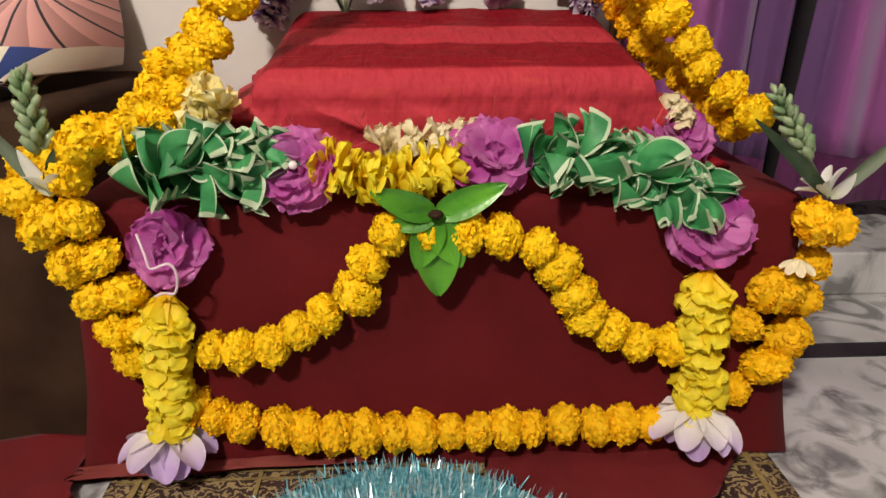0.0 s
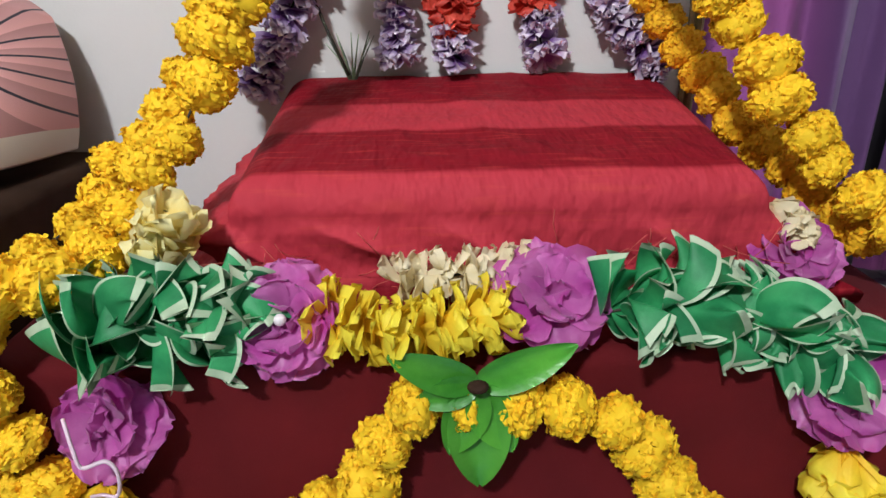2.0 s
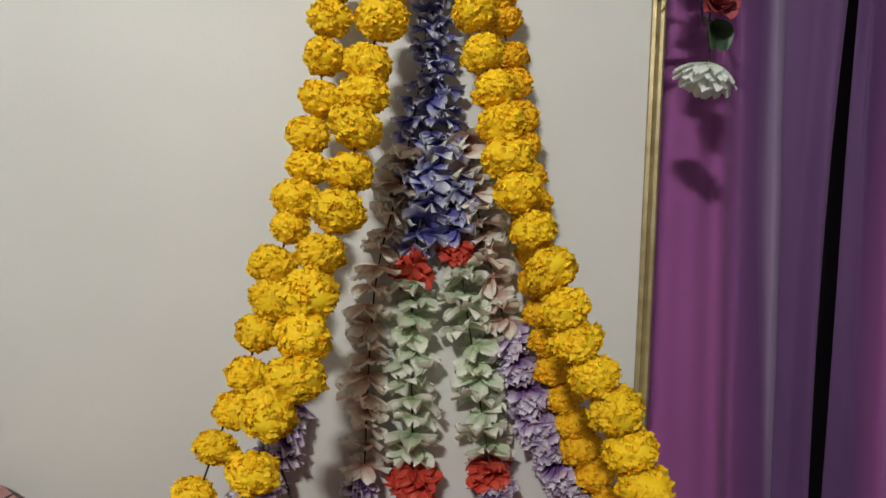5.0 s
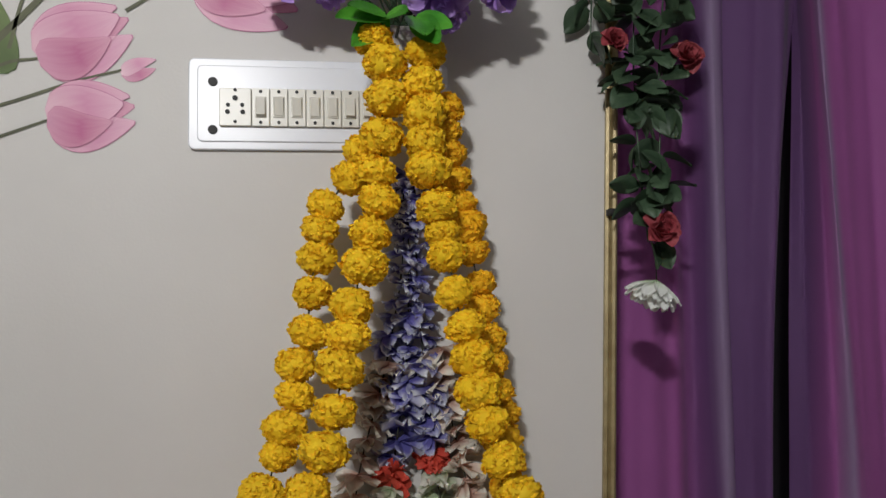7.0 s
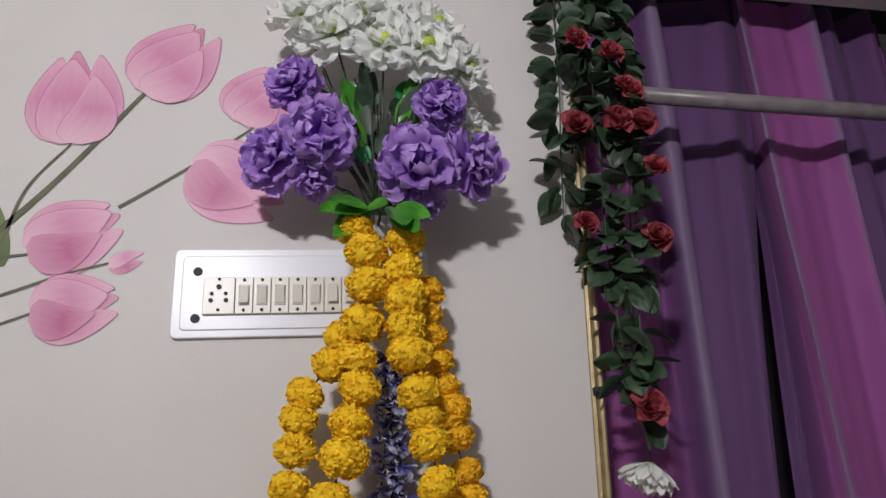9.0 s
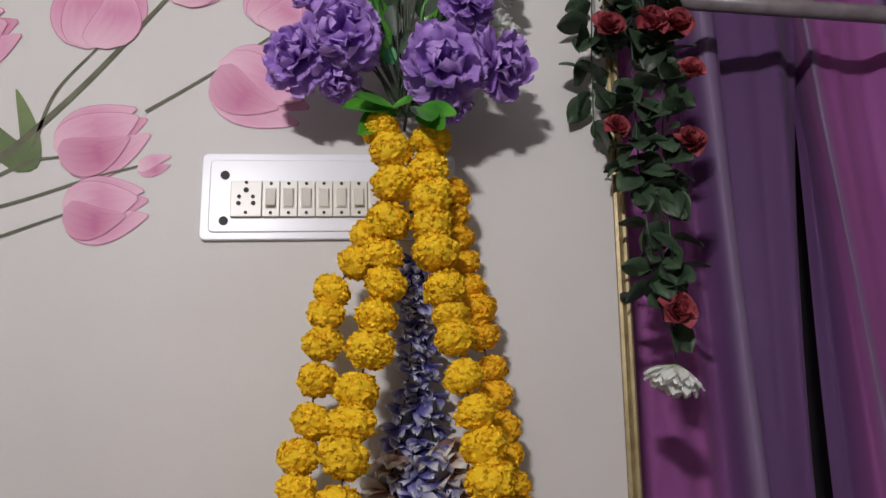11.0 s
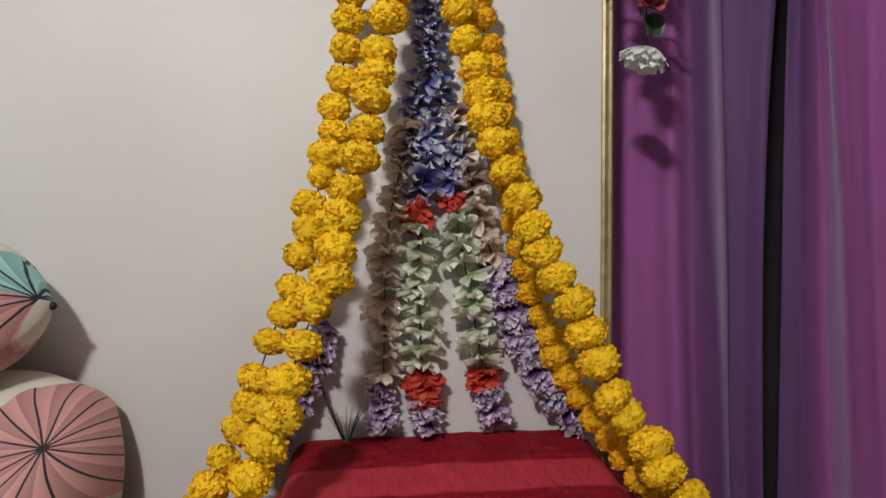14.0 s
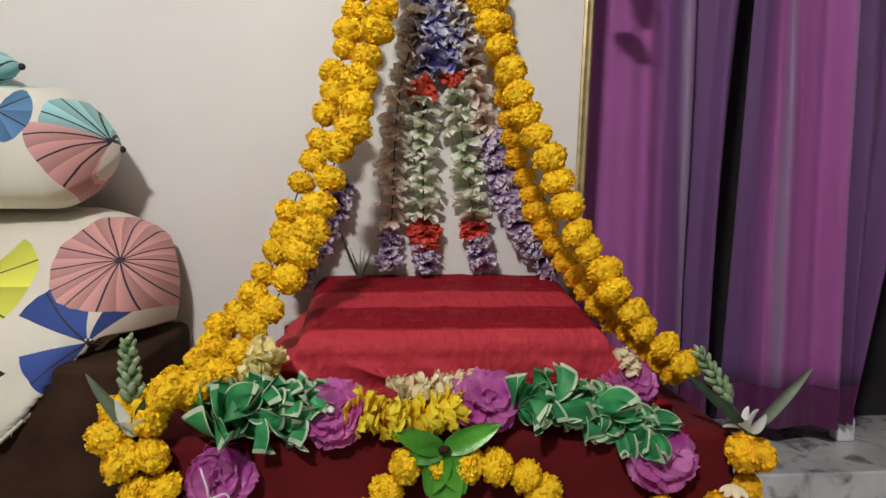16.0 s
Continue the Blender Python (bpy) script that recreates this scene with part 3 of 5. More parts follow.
part("strand", tube(bmesh.new(), [(1.425, 1.93, 0.125), (1.44, 1.93, 0.24), (1.468, 1.93, 0.50), (1.51, 1.95, 0.80), (1.56, 1.97, 1.5)], 0.006, 8), PLATE, white_line)
part("weight", box(bmesh.new(), (1.385, 1.90, 0.121), (1.445, 1.95, 0.20), 0.008), PLATE, white_line, "small white block at the line's foot")
# Added board over the curtains, in the same painted darkness as the passage.
slab("curtain_rail_board", (0.31, 1.78, 2.874), (2.19, 1.95, 2.899), UNLIT, "near-black board added to carry the doorway curtains", "curtain rail")
rod = thing("curtain_rod", (1.2, 1.66, 2.38), "grey painted metal curtain rod over the doorway", "curtain rod")
part("pole", tube(bmesh.new(), [(0.53, 1.66, 2.387), (1.2, 1.66, 2.379), (2.0, 1.66, 2.368)], 0.021, 14), STEEL, rod)
part("bracket", box(bmesh.new(), (2.0, 1.62, 2.34), (2.05, 1.70, 2.40), 0.004), STEEL, rod)
part("finial", tube(bmesh.new(), [(0.505, 1.66, 2.387), (0.515, 1.66, 2.387), (0.535, 1.66, 2.387)], 0.023, 12), STEEL, rod)

# ---- altar: table, cloths and raised block ----


def cloth_box(lo, hi, flare, seed, wrinkle, nu=64, nv=34, nd=26, uvs=False, roof=None, r=0.022, folds=0.0):
    """A closed cloth cover over a box: front, sides and top as one sheet whose hem flares; roof(y): the top's height."""
    bm = bmesh.new()
    uvl = bm.loops.layers.uv.new()
    roof = roof or (lambda y: hi[2])
    cols = [(lo[0], hi[1] - (hi[1] - lo[1]) * k / nd) for k in range(nd)] + [(lo[0] + (hi[0] - lo[0]) * k / nu, lo[1]) for k in range(nu)] + [(hi[0], lo[1] + (hi[1] - lo[1]) * k / nd) for k in range(nd + 1)]
    cx, cy = 0.5 * (lo[0] + hi[0]), hi[1]
    rows = []
    for j in range(nv + 1):
        t = j / nv
        row = []
        for x, y in cols:
            zt = roof(y)
            nx = -1 if x <= lo[0] + 1e-6 else (1 if x >= hi[0] - 1e-6 else 0)
            ny = -1 if y <= lo[1] + 1e-6 else 0
            z = lo[2] + (zt - r - lo[2]) * t
            out = flare * (1 - t) ** (1.0 if folds else 2.2)
            n = noise.noise(Vector((x * 7 + seed, y * 7, z * 3.0))) + 0.5 * noise.noise(Vector((x * 19 + seed, y * 19, z * 6)))
            out += wrinkle * n * (0.35 + 0.65 * (1 - t))
            if folds:
                f = noise.noise(Vector((x * 11 + y * 11 + seed, 0, z * 2))) + 0.6 * noise.noise(Vector((x * 30 + 4 * z * 10, y * 30, seed)))
                rid = 1 - abs(noise.noise(Vector((x * 5 + z * 8 + seed, y * 5 - z * 5, z * 6))))
                out += 1.3 * folds * (rid ** 6 - 0.3) * min(1.0, (1 - t) * 3)
                out += folds * f * (1 - t) - folds * 0.8 * math.exp(-((t - 0.42) / 0.16) ** 2) * (0.6 + abs(noise.noise(Vector((x * 5, y * 5, seed)))))
            out *= min(1.0, (1 - t) * 5)
            row.append((x + nx * out, y + ny * (out * 0.3 - 0.034 * (1 - t) if folds else out), z))
        rows.append(row)
    for k in range(1, 7):
        a = radians(15 * k)
        row = []
        for x, y in cols:
            zt = roof(y)
            ins = r * (1 - math.cos(a))
            sx = -1 if x <= lo[0] + 1e-6 else (1 if x >= hi[0] - 1e-6 else 0)
            sy = -1 if y <= lo[1] + 1e-6 else 0
            yy = y - sy * ins if sy else y + ins * (1 - (y - lo[1]) / (hi[1] - lo[1]))
            xx = x - sx * ins if sx else cx + (x - cx) * (1 - 2 * ins / (hi[0] - lo[0]))
            row.append((xx, yy, zt - r + r * math.sin(a)))
        rows.append(row)
    vs = [[bm.verts.new(p) for p in row] for row in rows]
    def v_of(p):
        return (hi[1] - p[1]) if p[2] > roof(p[1]) - r * 1.01 else (hi[1] - lo[1]) + (roof(lo[1]) - r - p[2])
    for a, b in zip(vs, vs[1:]):
        for k in range(len(cols) - 1):
            bm.faces.new((a[k], a[k + 1], b[k + 1], b[k]))
    # the top, front to rear
    top = vs[-1]
    left, front, right = top[:nd + 1][::-1], top[nd:nd + nu + 1], top[nd + nu:]
    prev = front
    for k in range(1, nd + 1):
        a, b = left[k].co, right[k].co
        cur = [left[k]]
        for i in range(1, nu):
            p = a.lerp(b, i / nu)
            p.z += wrinkle * 0.3 * noise.noise(Vector((p.x * 9 + seed, p.y * 14, 2.0))) * math.sin(math.pi * i / nu)
            if folds:
                p.z += 0.004 * (1 - abs(noise.noise(Vector((p.x * 5 + seed, p.y * 11 + p.x * 3, 4))))) ** 5 * math.sin(math.pi * i / nu)
            cur.append(bm.verts.new(p))
        cur.append(right[k])
        for i in range(nu):
            bm.faces.new((prev[i], prev[i + 1], cur[i + 1], cur[i]))
        prev = cur
    if uvs:
        bm.normal_update()
        for f in bm.faces:
            side = abs(f.normal.x) > 0.75
            for lp in f.loops:
                p = lp.vert.co
                lp[uvl].uv = (p.x + (p.z if side else 0), v_of(p) if not side else (hi[1] - p.y) + 0.02 * noise.noise(p * 6))
    bmesh.ops.recalc_face_normals(bm, faces=bm.faces[:])
    return bm


table = thing("altar_table", (0, 1.34, 0), "low altar table under a dark maroon cotton cloth", "altar table")
bm = box(bmesh.new(), (-0.53, 1.115, 0.40), (0.55, 1.565, 0.455), 0.004)
part("tabletop", bm, BROWN, table)
for x, y in ((-0.51, 1.135), (0.51, 1.135), (-0.51, 1.545), (0.51, 1.545)):
    part("leg", box(bmesh.new(), (x - 0.02, y - 0.02, 0), (x + 0.02, y + 0.02, 0.40), 0.003), BROWN, table)
table_cloth = part("table_cloth", cloth_box((-0.555, 1.088, 0.012), (0.572, 1.585, 0.472), 0.035, 4.0, 0.010), MAROON)
tagged(table_cloth, "dark maroon cotton cloth draped over the altar table", "table cloth")

block = thing("offering_block", (0.05, 1.4, 0.475), "raised stool on the altar table under striped red organza", "stool")
roof = lambda y: 0.652 + (y - 1.19) * 0.158
part("seat", box(bmesh.new(), (-0.25, 1.23, 0.56), (0.33, 1.56, 0.62), 0.006), BROWN, block)
for x, y in ((-0.22, 1.26), (0.30, 1.26), (-0.22, 1.53), (0.30, 1.53)):
    part("leg", box(bmesh.new(), (x - 0.018, y - 0.018, 0.474), (x + 0.018, y + 0.018, 0.56), 0.003), BROWN, block)
block_cloth = part("block_cloth", cloth_box((-0.280, 1.19, 0.478), (0.356, 1.582, 0.72), 0.115, 9.0, 0.024, 150, 40, 36, True, roof, 0.046, 0.046), STRIPED)
tagged(block_cloth, "red organza cloth with dark crimson bands over the stool", "cloth")

# frayed fringe of the red cloth
rng = random.Random(12)
fr = bmesh.new()
for k in range(46):
    x = rng.uniform(-0.27, 0.35)
    z = rng.uniform(0.50, 0.56)
    p = Vector((x, 1.190 + rng.uniform(-0.01, 0.01), z))
    pts = [p]
    d = Vector((rng.uniform(-1, 1), -0.5, rng.uniform(-0.5, 1.0))).normalized() * rng.uniform(0.008, 0.018)
    for s in range(4):
        pts.append(pts[-1] + d)
        d = (d + Vector([rng.uniform(-0.006, 0.006) for _ in range(3)])) * 0.95
    tube(fr, pts, 0.0006, 3)
FRINGE = material("red_thread", (0.5, 0.08, 0.06), (0.6, 0.14, 0.1), 0.7, 50, 0)
part("fringe", fr, FRINGE, block_cloth, "loose frayed red threads")["kind"] = "stuff"

# brocade spread and the maroon floor cloth
bm = bmesh.new()
bmesh.ops.create_grid(bm, x_segments=40, y_segments=24, size=1, matrix=pose(0.02, 0.93, 0.006, 0, 0, 2) @ Matrix.Diagonal((0.56, 0.30, 1, 1)))
for v in bm.verts:
    v.co.z += 0.002 * noise.noise(v.co * 9)
bmesh.ops.solidify(bm, geom=bm.faces[:], thickness=0.002)
spread = tagged(part("brocade_spread", bm, BROCADE), "black and gold brocade spread on the marble floor", "floor spread")
BAND = material("gold_woven_band", (0.20, 0.14, 0.05), (0.34, 0.25, 0.10), 0.6, 90, 0.5, 300)
for y, w in ((1.19, 0.012), (1.045, 0.007), (1.025, 0.004), (0.66, 0.012)):
    bm = box(bmesh.new(), (-0.53, y, 0.0085), (0.57, y + w, 0.0105))
    part("woven_band", bm, BAND, spread, "dull gold woven band", smooth=False)
for x, w in ((-0.50, 0.010), (-0.48, 0.005), (0.53, 0.010), (-0.30, 0.007), (-0.20, 0.007)):
    part("woven_band", box(bmesh.new(), (x, 0.672, 0.0087), (x + w, 1.189, 0.0108)), BAND, spread, "dull gold woven band", smooth=False)


def sheet(name, corners, z, mat, label, category, seed, n=30, wave=0.006):
    a, b, c, d = [Vector(p) for p in corners]
    bm = bmesh.new()
    g = []
    for j in range(n + 1):
        row = []
        for i in range(n + 1):
            p = a.lerp(b, i / n).lerp(d.lerp(c, i / n), j / n)
            e = 0.018 * noise.noise(Vector((i * 0.21 + seed, j * 0.21, 0))) * (1 if i in (0, n) or j in (0, n) else 0.4)
            row.append(bm.verts.new((p.x + e, p.y + e, z + wave * (1 + noise.noise(Vector((p.x * 8 + seed, p.y * 8, 0)))))))
        g.append(row)
    for j in range(n):
        for i in range(n):
            bm.faces.new((g[j][i], g[j][i + 1], g[j + 1][i + 1], g[j + 1][i]))
    bmesh.ops.solidify(bm, geom=bm.faces[:], thickness=0.0015)
    return tagged(part(name, bm, mat), label, category)


RED_FLOOR = material("red_floor_cloth", (0.25, 0.010, 0.016), (0.32, 0.018, 0.022), 0.8, 10, 0.35, 800, sheen=0.15)
sheet("floor_cloth", ((-0.68, 1.02), (0.06, 1.06), (0.10, 1.30), (-0.72, 1.36)), 0.010, RED_FLOOR, "red cotton cloth spread under the altar table", "floor cloth", 2)
sheet("floor_cloth", ((0.07, 0.90), (0.44, 0.94), (0.62, 1.18), (0.09, 1.20)), 0.013, RED_FLOOR, "red cotton cloth corner beside the altar table", "floor cloth", 7)
sheet("floor_cloth", ((-1.05, 0.70), (-0.56, 0.84), (-0.60, 1.14), (-1.05, 1.12)), 0.014, RED_FLOOR, "red cotton cloth heaped on the floor", "floor cloth", 11, wave=0.010)
sheet("pink_hem", ((-0.60, 1.012), (-0.10, 1.040), (-0.10, 1.062), (-0.60, 1.048)), 0.024, MAROON_HEM, "pale pink lining turned out along the cloth hem", "cloth hem", 5, 20, 0.004)

# round tinsel mat
TINSEL = material("blue_silver_tinsel", (0.04, 0.28, 0.38), (0.22, 0.52, 0.62), 0.3, 120, 0.3, 400, metal=0.25)
TINSEL_B = material("silver_tinsel", (0.45, 0.62, 0.68), (0.66, 0.78, 0.82), 0.25, 120, 0.2, 400, metal=0.4)
mat_ob = thing("tinsel_mat", (-0.06, 0.70, 0.012), "round blue and silver tinsel mat on the brocade spread", "round mat")
bm = bmesh.new()
bmesh.ops.create_cone(bm, cap_ends=True, segments=64, radius1=0.335, radius2=0.325, depth=0.014, matrix=Matrix.Translation((-0.06, 0.70, 0.019)))
part("base", bm, TINSEL, mat_ob, smooth=False)
rng = random.Random(5)
bm, bs = bmesh.new(), bmesh.new()
for k in range(5200):
    a, r = rng.uniform(0, math.tau), 0.335 * math.sqrt(rng.uniform(0.05, 1))
    p = Vector((-0.06 + r * math.cos(a), 0.70 + r * math.sin(a), 0.026))
    w = Vector((rng.uniform(-1, 1), rng.uniform(-1, 1), 0)).normalized() * 0.0016
    d = Vector((math.cos(a), math.sin(a), 0)) * rng.uniform(0.004, 0.016) + Vector((rng.uniform(-0.006, 0.006), rng.uniform(-0.006, 0.006), rng.uniform(0.006, 0.018)))
    t = bm if rng.random() < 0.7 else bs
    t.faces.new([t.verts.new(q) for q in (p - w, p + w, p + d + w * 0.4, p + d - w * 0.4)])
part("tinsel", bm, TINSEL, mat_ob, "shiny blue tinsel strands", smooth=False)["kind"] = "stuff"
part("silver_tinsel", bs, TINSEL_B, mat_ob, "shiny silver tinsel strands", smooth=False)["kind"] = "stuff"

# ---- marigold garlands ----
LF = [(-0.052, 1.44, 1.93), (-0.038, 1.44, 1.875), (-0.036, 1.435, 1.77), (-0.042, 1.43, 1.65), (-0.062, 1.423, 1.594), (-0.078, 1.41, 1.48), (-0.094, 1.38, 1.385), (-0.111, 1.355, 1.305), (-0.144, 1.335, 1.205), (-0.166, 1.31, 1.10), (-0.208, 1.27, 0.98), (-0.254, 1.235, 0.85), (-0.305, 1.21, 0.735), (-0.362, 1.175, 0.645), (-0.40, 1.13, 0.585), (-0.455, 1.10, 0.555)]
LR = [(-0.071, 1.47, 1.745), (-0.112, 1.47, 1.66), (-0.138, 1.468, 1.602), (-0.149, 1.465, 1.489), (-0.159, 1.46, 1.42), (-0.178, 1.45, 1.335), (-0.204, 1.43, 1.21), (-0.238, 1.41, 1.08), (-0.286, 1.39, 0.95), (-0.326, 1.37, 0.83), (-0.368, 1.35, 0.735), (-0.423, 1.32, 0.655), (-0.478, 1.24, 0.59), (-0.528, 1.16, 0.55)]
RF = [(0.034, 1.445, 1.905), (0.038, 1.44, 1.83), (0.034, 1.435, 1.75), (0.046, 1.43, 1.69), (0.070, 1.415, 1.57), (0.085, 1.405, 1.48), (0.108, 1.394, 1.394), (0.128, 1.37, 1.30), (0.158, 1.35, 1.21), (0.190, 1.325, 1.125), (0.243, 1.315, 1.005), (0.285, 1.30, 0.893), (0.340, 1.285, 0.797), (0.395, 1.26, 0.706), (0.448, 1.235, 0.640), (0.495, 1.20, 0.590), (0.535, 1.15, 0.545)]
RR = [(0.075, 1.50, 1.83), (0.080, 1.50, 1.79), (0.107, 1.50, 1.658), (0.132, 1.50, 1.55), (0.156, 1.50, 1.42), (0.172, 1.51, 1.33), (0.188, 1.52, 1.22), (0.205, 1.53, 1.10), (0.236, 1.53, 0.985), (0.285, 1.53, 0.865), (0.335, 1.49, 0.77), (0.395, 1.40, 0.675), (0.455, 1.31, 0.60), (0.52, 1.23, 0.545)]
marigold_garland("marigold_garland", LF, "long yellow marigold garland hanging from the wall bouquet", 0.057, 1.12, 1, shift=0.008)
marigold_garland("marigold_garland", LR, "yellow marigold garland with bare string showing, behind another", 0.052, 1.02, 2, shift=0.008)
marigold_garland("marigold_garland", RF, "long yellow marigold garland curving out beside the curtain", 0.053, 1.09, 3, shift=0.006)
# Rear garland: the orange pompoms put its shade into the colour.
marigold_garland("marigold_garland", RR, "marigold garland along the wall, its shade painted as orange", 0.047, 1.03, 4, BALLS_ORANGE)
SWL = [(-0.016, 1.06, 0.431), (-0.076, 1.052, 0.425), (-0.103, 1.052, 0.375), (-0.131, 1.052, 0.329), (-0.185, 1.052, 0.296), (-0.232, 1.052, 0.257), (-0.286, 1.052, 0.241), (-0.349, 1.055, 0.235), (-0.40, 1.06, 0.25)]
SWR = [(0.045, 1.06, 0.427), (0.109, 1.052, 0.422), (0.161, 1.052, 0.402), (0.196, 1.052, 0.350), (0.233, 1.052, 0.296), (0.276, 1.052, 0.267), (0.319, 1.052, 0.240), (0.358, 1.055, 0.226), (0.39, 1.06, 0.225)]
marigold_garland("marigold_swag", SWL, "orange-yellow marigold swag pinned to the maroon cloth", 0.051, 1.08, 5, BALLS)
marigold_garland("marigold_swag", SWR, "orange-yellow marigold swag pinned to the maroon cloth", 0.051, 1.08, 6, BALLS)
marigold_garland("marigold_row", [(-0.40, 1.055, 0.135), (-0.337, 1.045, 0.115), (-0.20, 1.045, 0.09), (-0.126, 1.045, 0.082), (0.082, 1.045, 0.084), (0.273, 1.045, 0.086), (0.345, 1.045, 0.084), (0.40, 1.05, 0.085)], "straight row of orange marigolds along the cloth hem", 0.050, 1.06, 7, BALLS_ORANGE)


def cluster(name, label, spots, seed, balls=BALLS):
    rng = random.Random(seed)
    ob = thing(name, spots[0][:3], label, "flower garland", "marigold garlands")
    part("string", tube(bmesh.new(), [s[:3] for s in spots], 0.0016, 5), STRING, ob, "dark green string")
    for x, y, z, s in spots:
        ball_at(ob, (x, y, z), Vector((rng.uniform(-1, 1), rng.uniform(-0.4, 0.4), 0.6)).normalized(), s, rng, balls)
    return ob


cluster("marigold_garland", "thick double marigold garland down the table's corner", [
    (-0.44, 1.08, 0.575, 1.15), (-0.485, 1.06, 0.572, 1.2), (-0.535, 1.07, 0.55, 1.05), (-0.575, 1.085, 0.535, 1.0), (-0.586, 1.06, 0.495, 1.15), (-0.515, 1.06, 0.53, 1.1),
    (-0.558, 1.045, 0.456, 1.1), (-0.508, 1.045, 0.466, 1.1), (-0.535, 1.05, 0.395, 1.12), (-0.490, 1.045, 0.405, 1.05), (-0.512, 1.05, 0.335, 1.1), (-0.468, 1.05, 0.345, 1.0),
    (-0.492, 1.055, 0.280, 1.05), (-0.455, 1.055, 0.285, 0.9), (-0.478, 1.06, 0.225, 1.0), (-0.44, 1.06, 0.19, 0.9), (-0.40, 1.06, 0.14, 0.95)], 21)
cluster("marigold_garland", "loose orange marigold garland down the table's corner", [
    (0.572, 1.055, 0.438, 1.32), (0.622, 1.085, 0.420, 1.2), (0.600, 1.085, 0.358, 0.9), (0.532, 1.055, 0.323, 1.22), (0.590, 1.08, 0.300, 1.0),
    (0.571, 1.065, 0.238, 1.05), (0.487, 1.055, 0.266, 1.1), (0.539, 1.055, 0.188, 1.15), (0.500, 1.06, 0.140, 0.95), (0.455, 1.06, 0.10, 0.9)], 22, BALLS_ORANGE)

# ---- flowers on the table's front edge ----


def leaf_ruff(name, pts, label, seed, count, size):
    """A garland of folded green fabric leaves with pale edges."""
    rng = random.Random(seed)
    ob = thing(name, pts[0], label, "leaf garland", "green leaf garlands")
    spots, fine = along(pts, 0.001)
    part("string", tube(bmesh.new(), fine[::8], 0.0015, 5), STRING, ob)
    for k in range(count):
        p, d = spots[int((k + rng.random()) / count * (len(spots) - 1))]
        bm = bmesh.new()
        roll = rng.uniform(0, 360)
        q = d.to_track_quat("Z", "Y").to_matrix().to_4x4()
        m = Matrix.Translation(p) @ q @ pose(0, 0, 0, 0, 0, roll) @ pose(0, 0, 0, rng.uniform(-50, 50), rng.uniform(-70, -10), 0)
        petal(bm, m, size * rng.uniform(0.8, 1.15), size * rng.uniform(0.8, 1.05), rng.uniform(0.2, 0.6), rng.uniform(-0.3, 0.4), 0.24, 26, 14, 0.5, rng, True, True)
        part("leaf", bm, (GREEN, LEAF_EDGE), ob)
    return ob


leaf_ruff("leaf_garland", [(-0.40, 1.075, 0.475), (-0.385, 1.07, 0.53), (-0.34, 1.075, 0.535), (-0.265, 1.08, 0.53)], "green fabric leaf garland with pale edges on the table's corner", 31, 40, 0.074)
leaf_ruff("leaf_garland", [(0.135, 1.085, 0.52), (0.20, 1.08, 0.535), (0.27, 1.08, 0.525), (0.34, 1.075, 0.505), (0.39, 1.07, 0.48)], "long green fabric leaf garland with pale edges on the table's edge", 32, 56, 0.066)


def rosette(at, aim, size, label, seed, bead=True):
    rng = random.Random(seed)
    ob = thing("organza_rosette", at, label, "fabric flower", "magenta rosettes")
    q = Vector(aim).to_track_quat("Z", "Y").to_matrix().to_4x4()
    for ring, n, tilt, ln in ((0, 7, 4, 1.15), (1, 6, -12, 1.08), (2, 5, -30, 0.85), (3, 3, -55, 0.4)):
        for k in range(n):
            bm = bmesh.new()
            m = Matrix.Translation(at) @ q @ pose(0, 0, 0.002 * ring, 0, 0, 360 * (k + 0.5 * ring) / n + rng.uniform(-10, 10)) @ pose(0, 0, 0, rng.uniform(-14, 14), tilt + rng.uniform(-8, 8), 0)
            petal(bm, m, size * ln * rng.uniform(0.9, 1.12), size * 1.08, 0.12, 0.05, 0.075, 9, 6, 0.72, rng, fray=0.04)
            part("petal", bm, MAGENTA, ob)
    if bead:
        bm = bmesh.new()
        bmesh.ops.create_icosphere(bm, subdivisions=2, radius=0.0068, matrix=Matrix.Translation(Vector(at) + Vector(aim).normalized() * size * 0.52))
        part("bead", bm, PEARL, ob, "pearl bead")
    return ob


rosette((-0.401, 1.075, 0.411), (-0.1, -1, 0.35), 0.056, "dark magenta organza rosette with a loose pale thread", 41, False)
rosette((0.418, 1.07, 0.430), (0.05, -1, 0.45), 0.062, "magenta organza rosette with a pearl bead on the maroon cloth", 42)
rosette((-0.200, 1.085, 0.520), (-0.05, -1, 0.6), 0.056, "magenta organza rosette with a pearl bead on the table's edge", 43)
rosette((0.082, 1.10, 0.535), (0.15, -1, 0.9), 0.056, "pink-magenta organza rosette on the table's edge", 44, False)
rosette((0.400, 1.20, 0.540), (0.2, -1, 0.8), 0.052, "magenta organza rosette beside the striped stool", 45, False)
rosette((-0.215, 1.16, 0.510), (-0.1, -1, 0.8), 0.045, "magenta organza rosette half hidden under the red cloth", 46, False)
thread = thing("loose_thread", (-0.40, 1.01, 0.43), "loose pale pink thread hanging over a rosette", "thread")
_, fine = along([(-0.420, 1.02, 0.450), (-0.405, 1.0, 0.425), (-0.400, 1.0, 0.405), (-0.375, 1.0, 0.412), (-0.366, 1.0, 0.395), (-0.374, 1.005, 0.365), (-0.392, 1.01, 0.362), (-0.41, 1.02, 0.352)], 0.01)
part("strand", tube(bmesh.new(), fine[::3], 0.0022, 5), THREAD, thread)


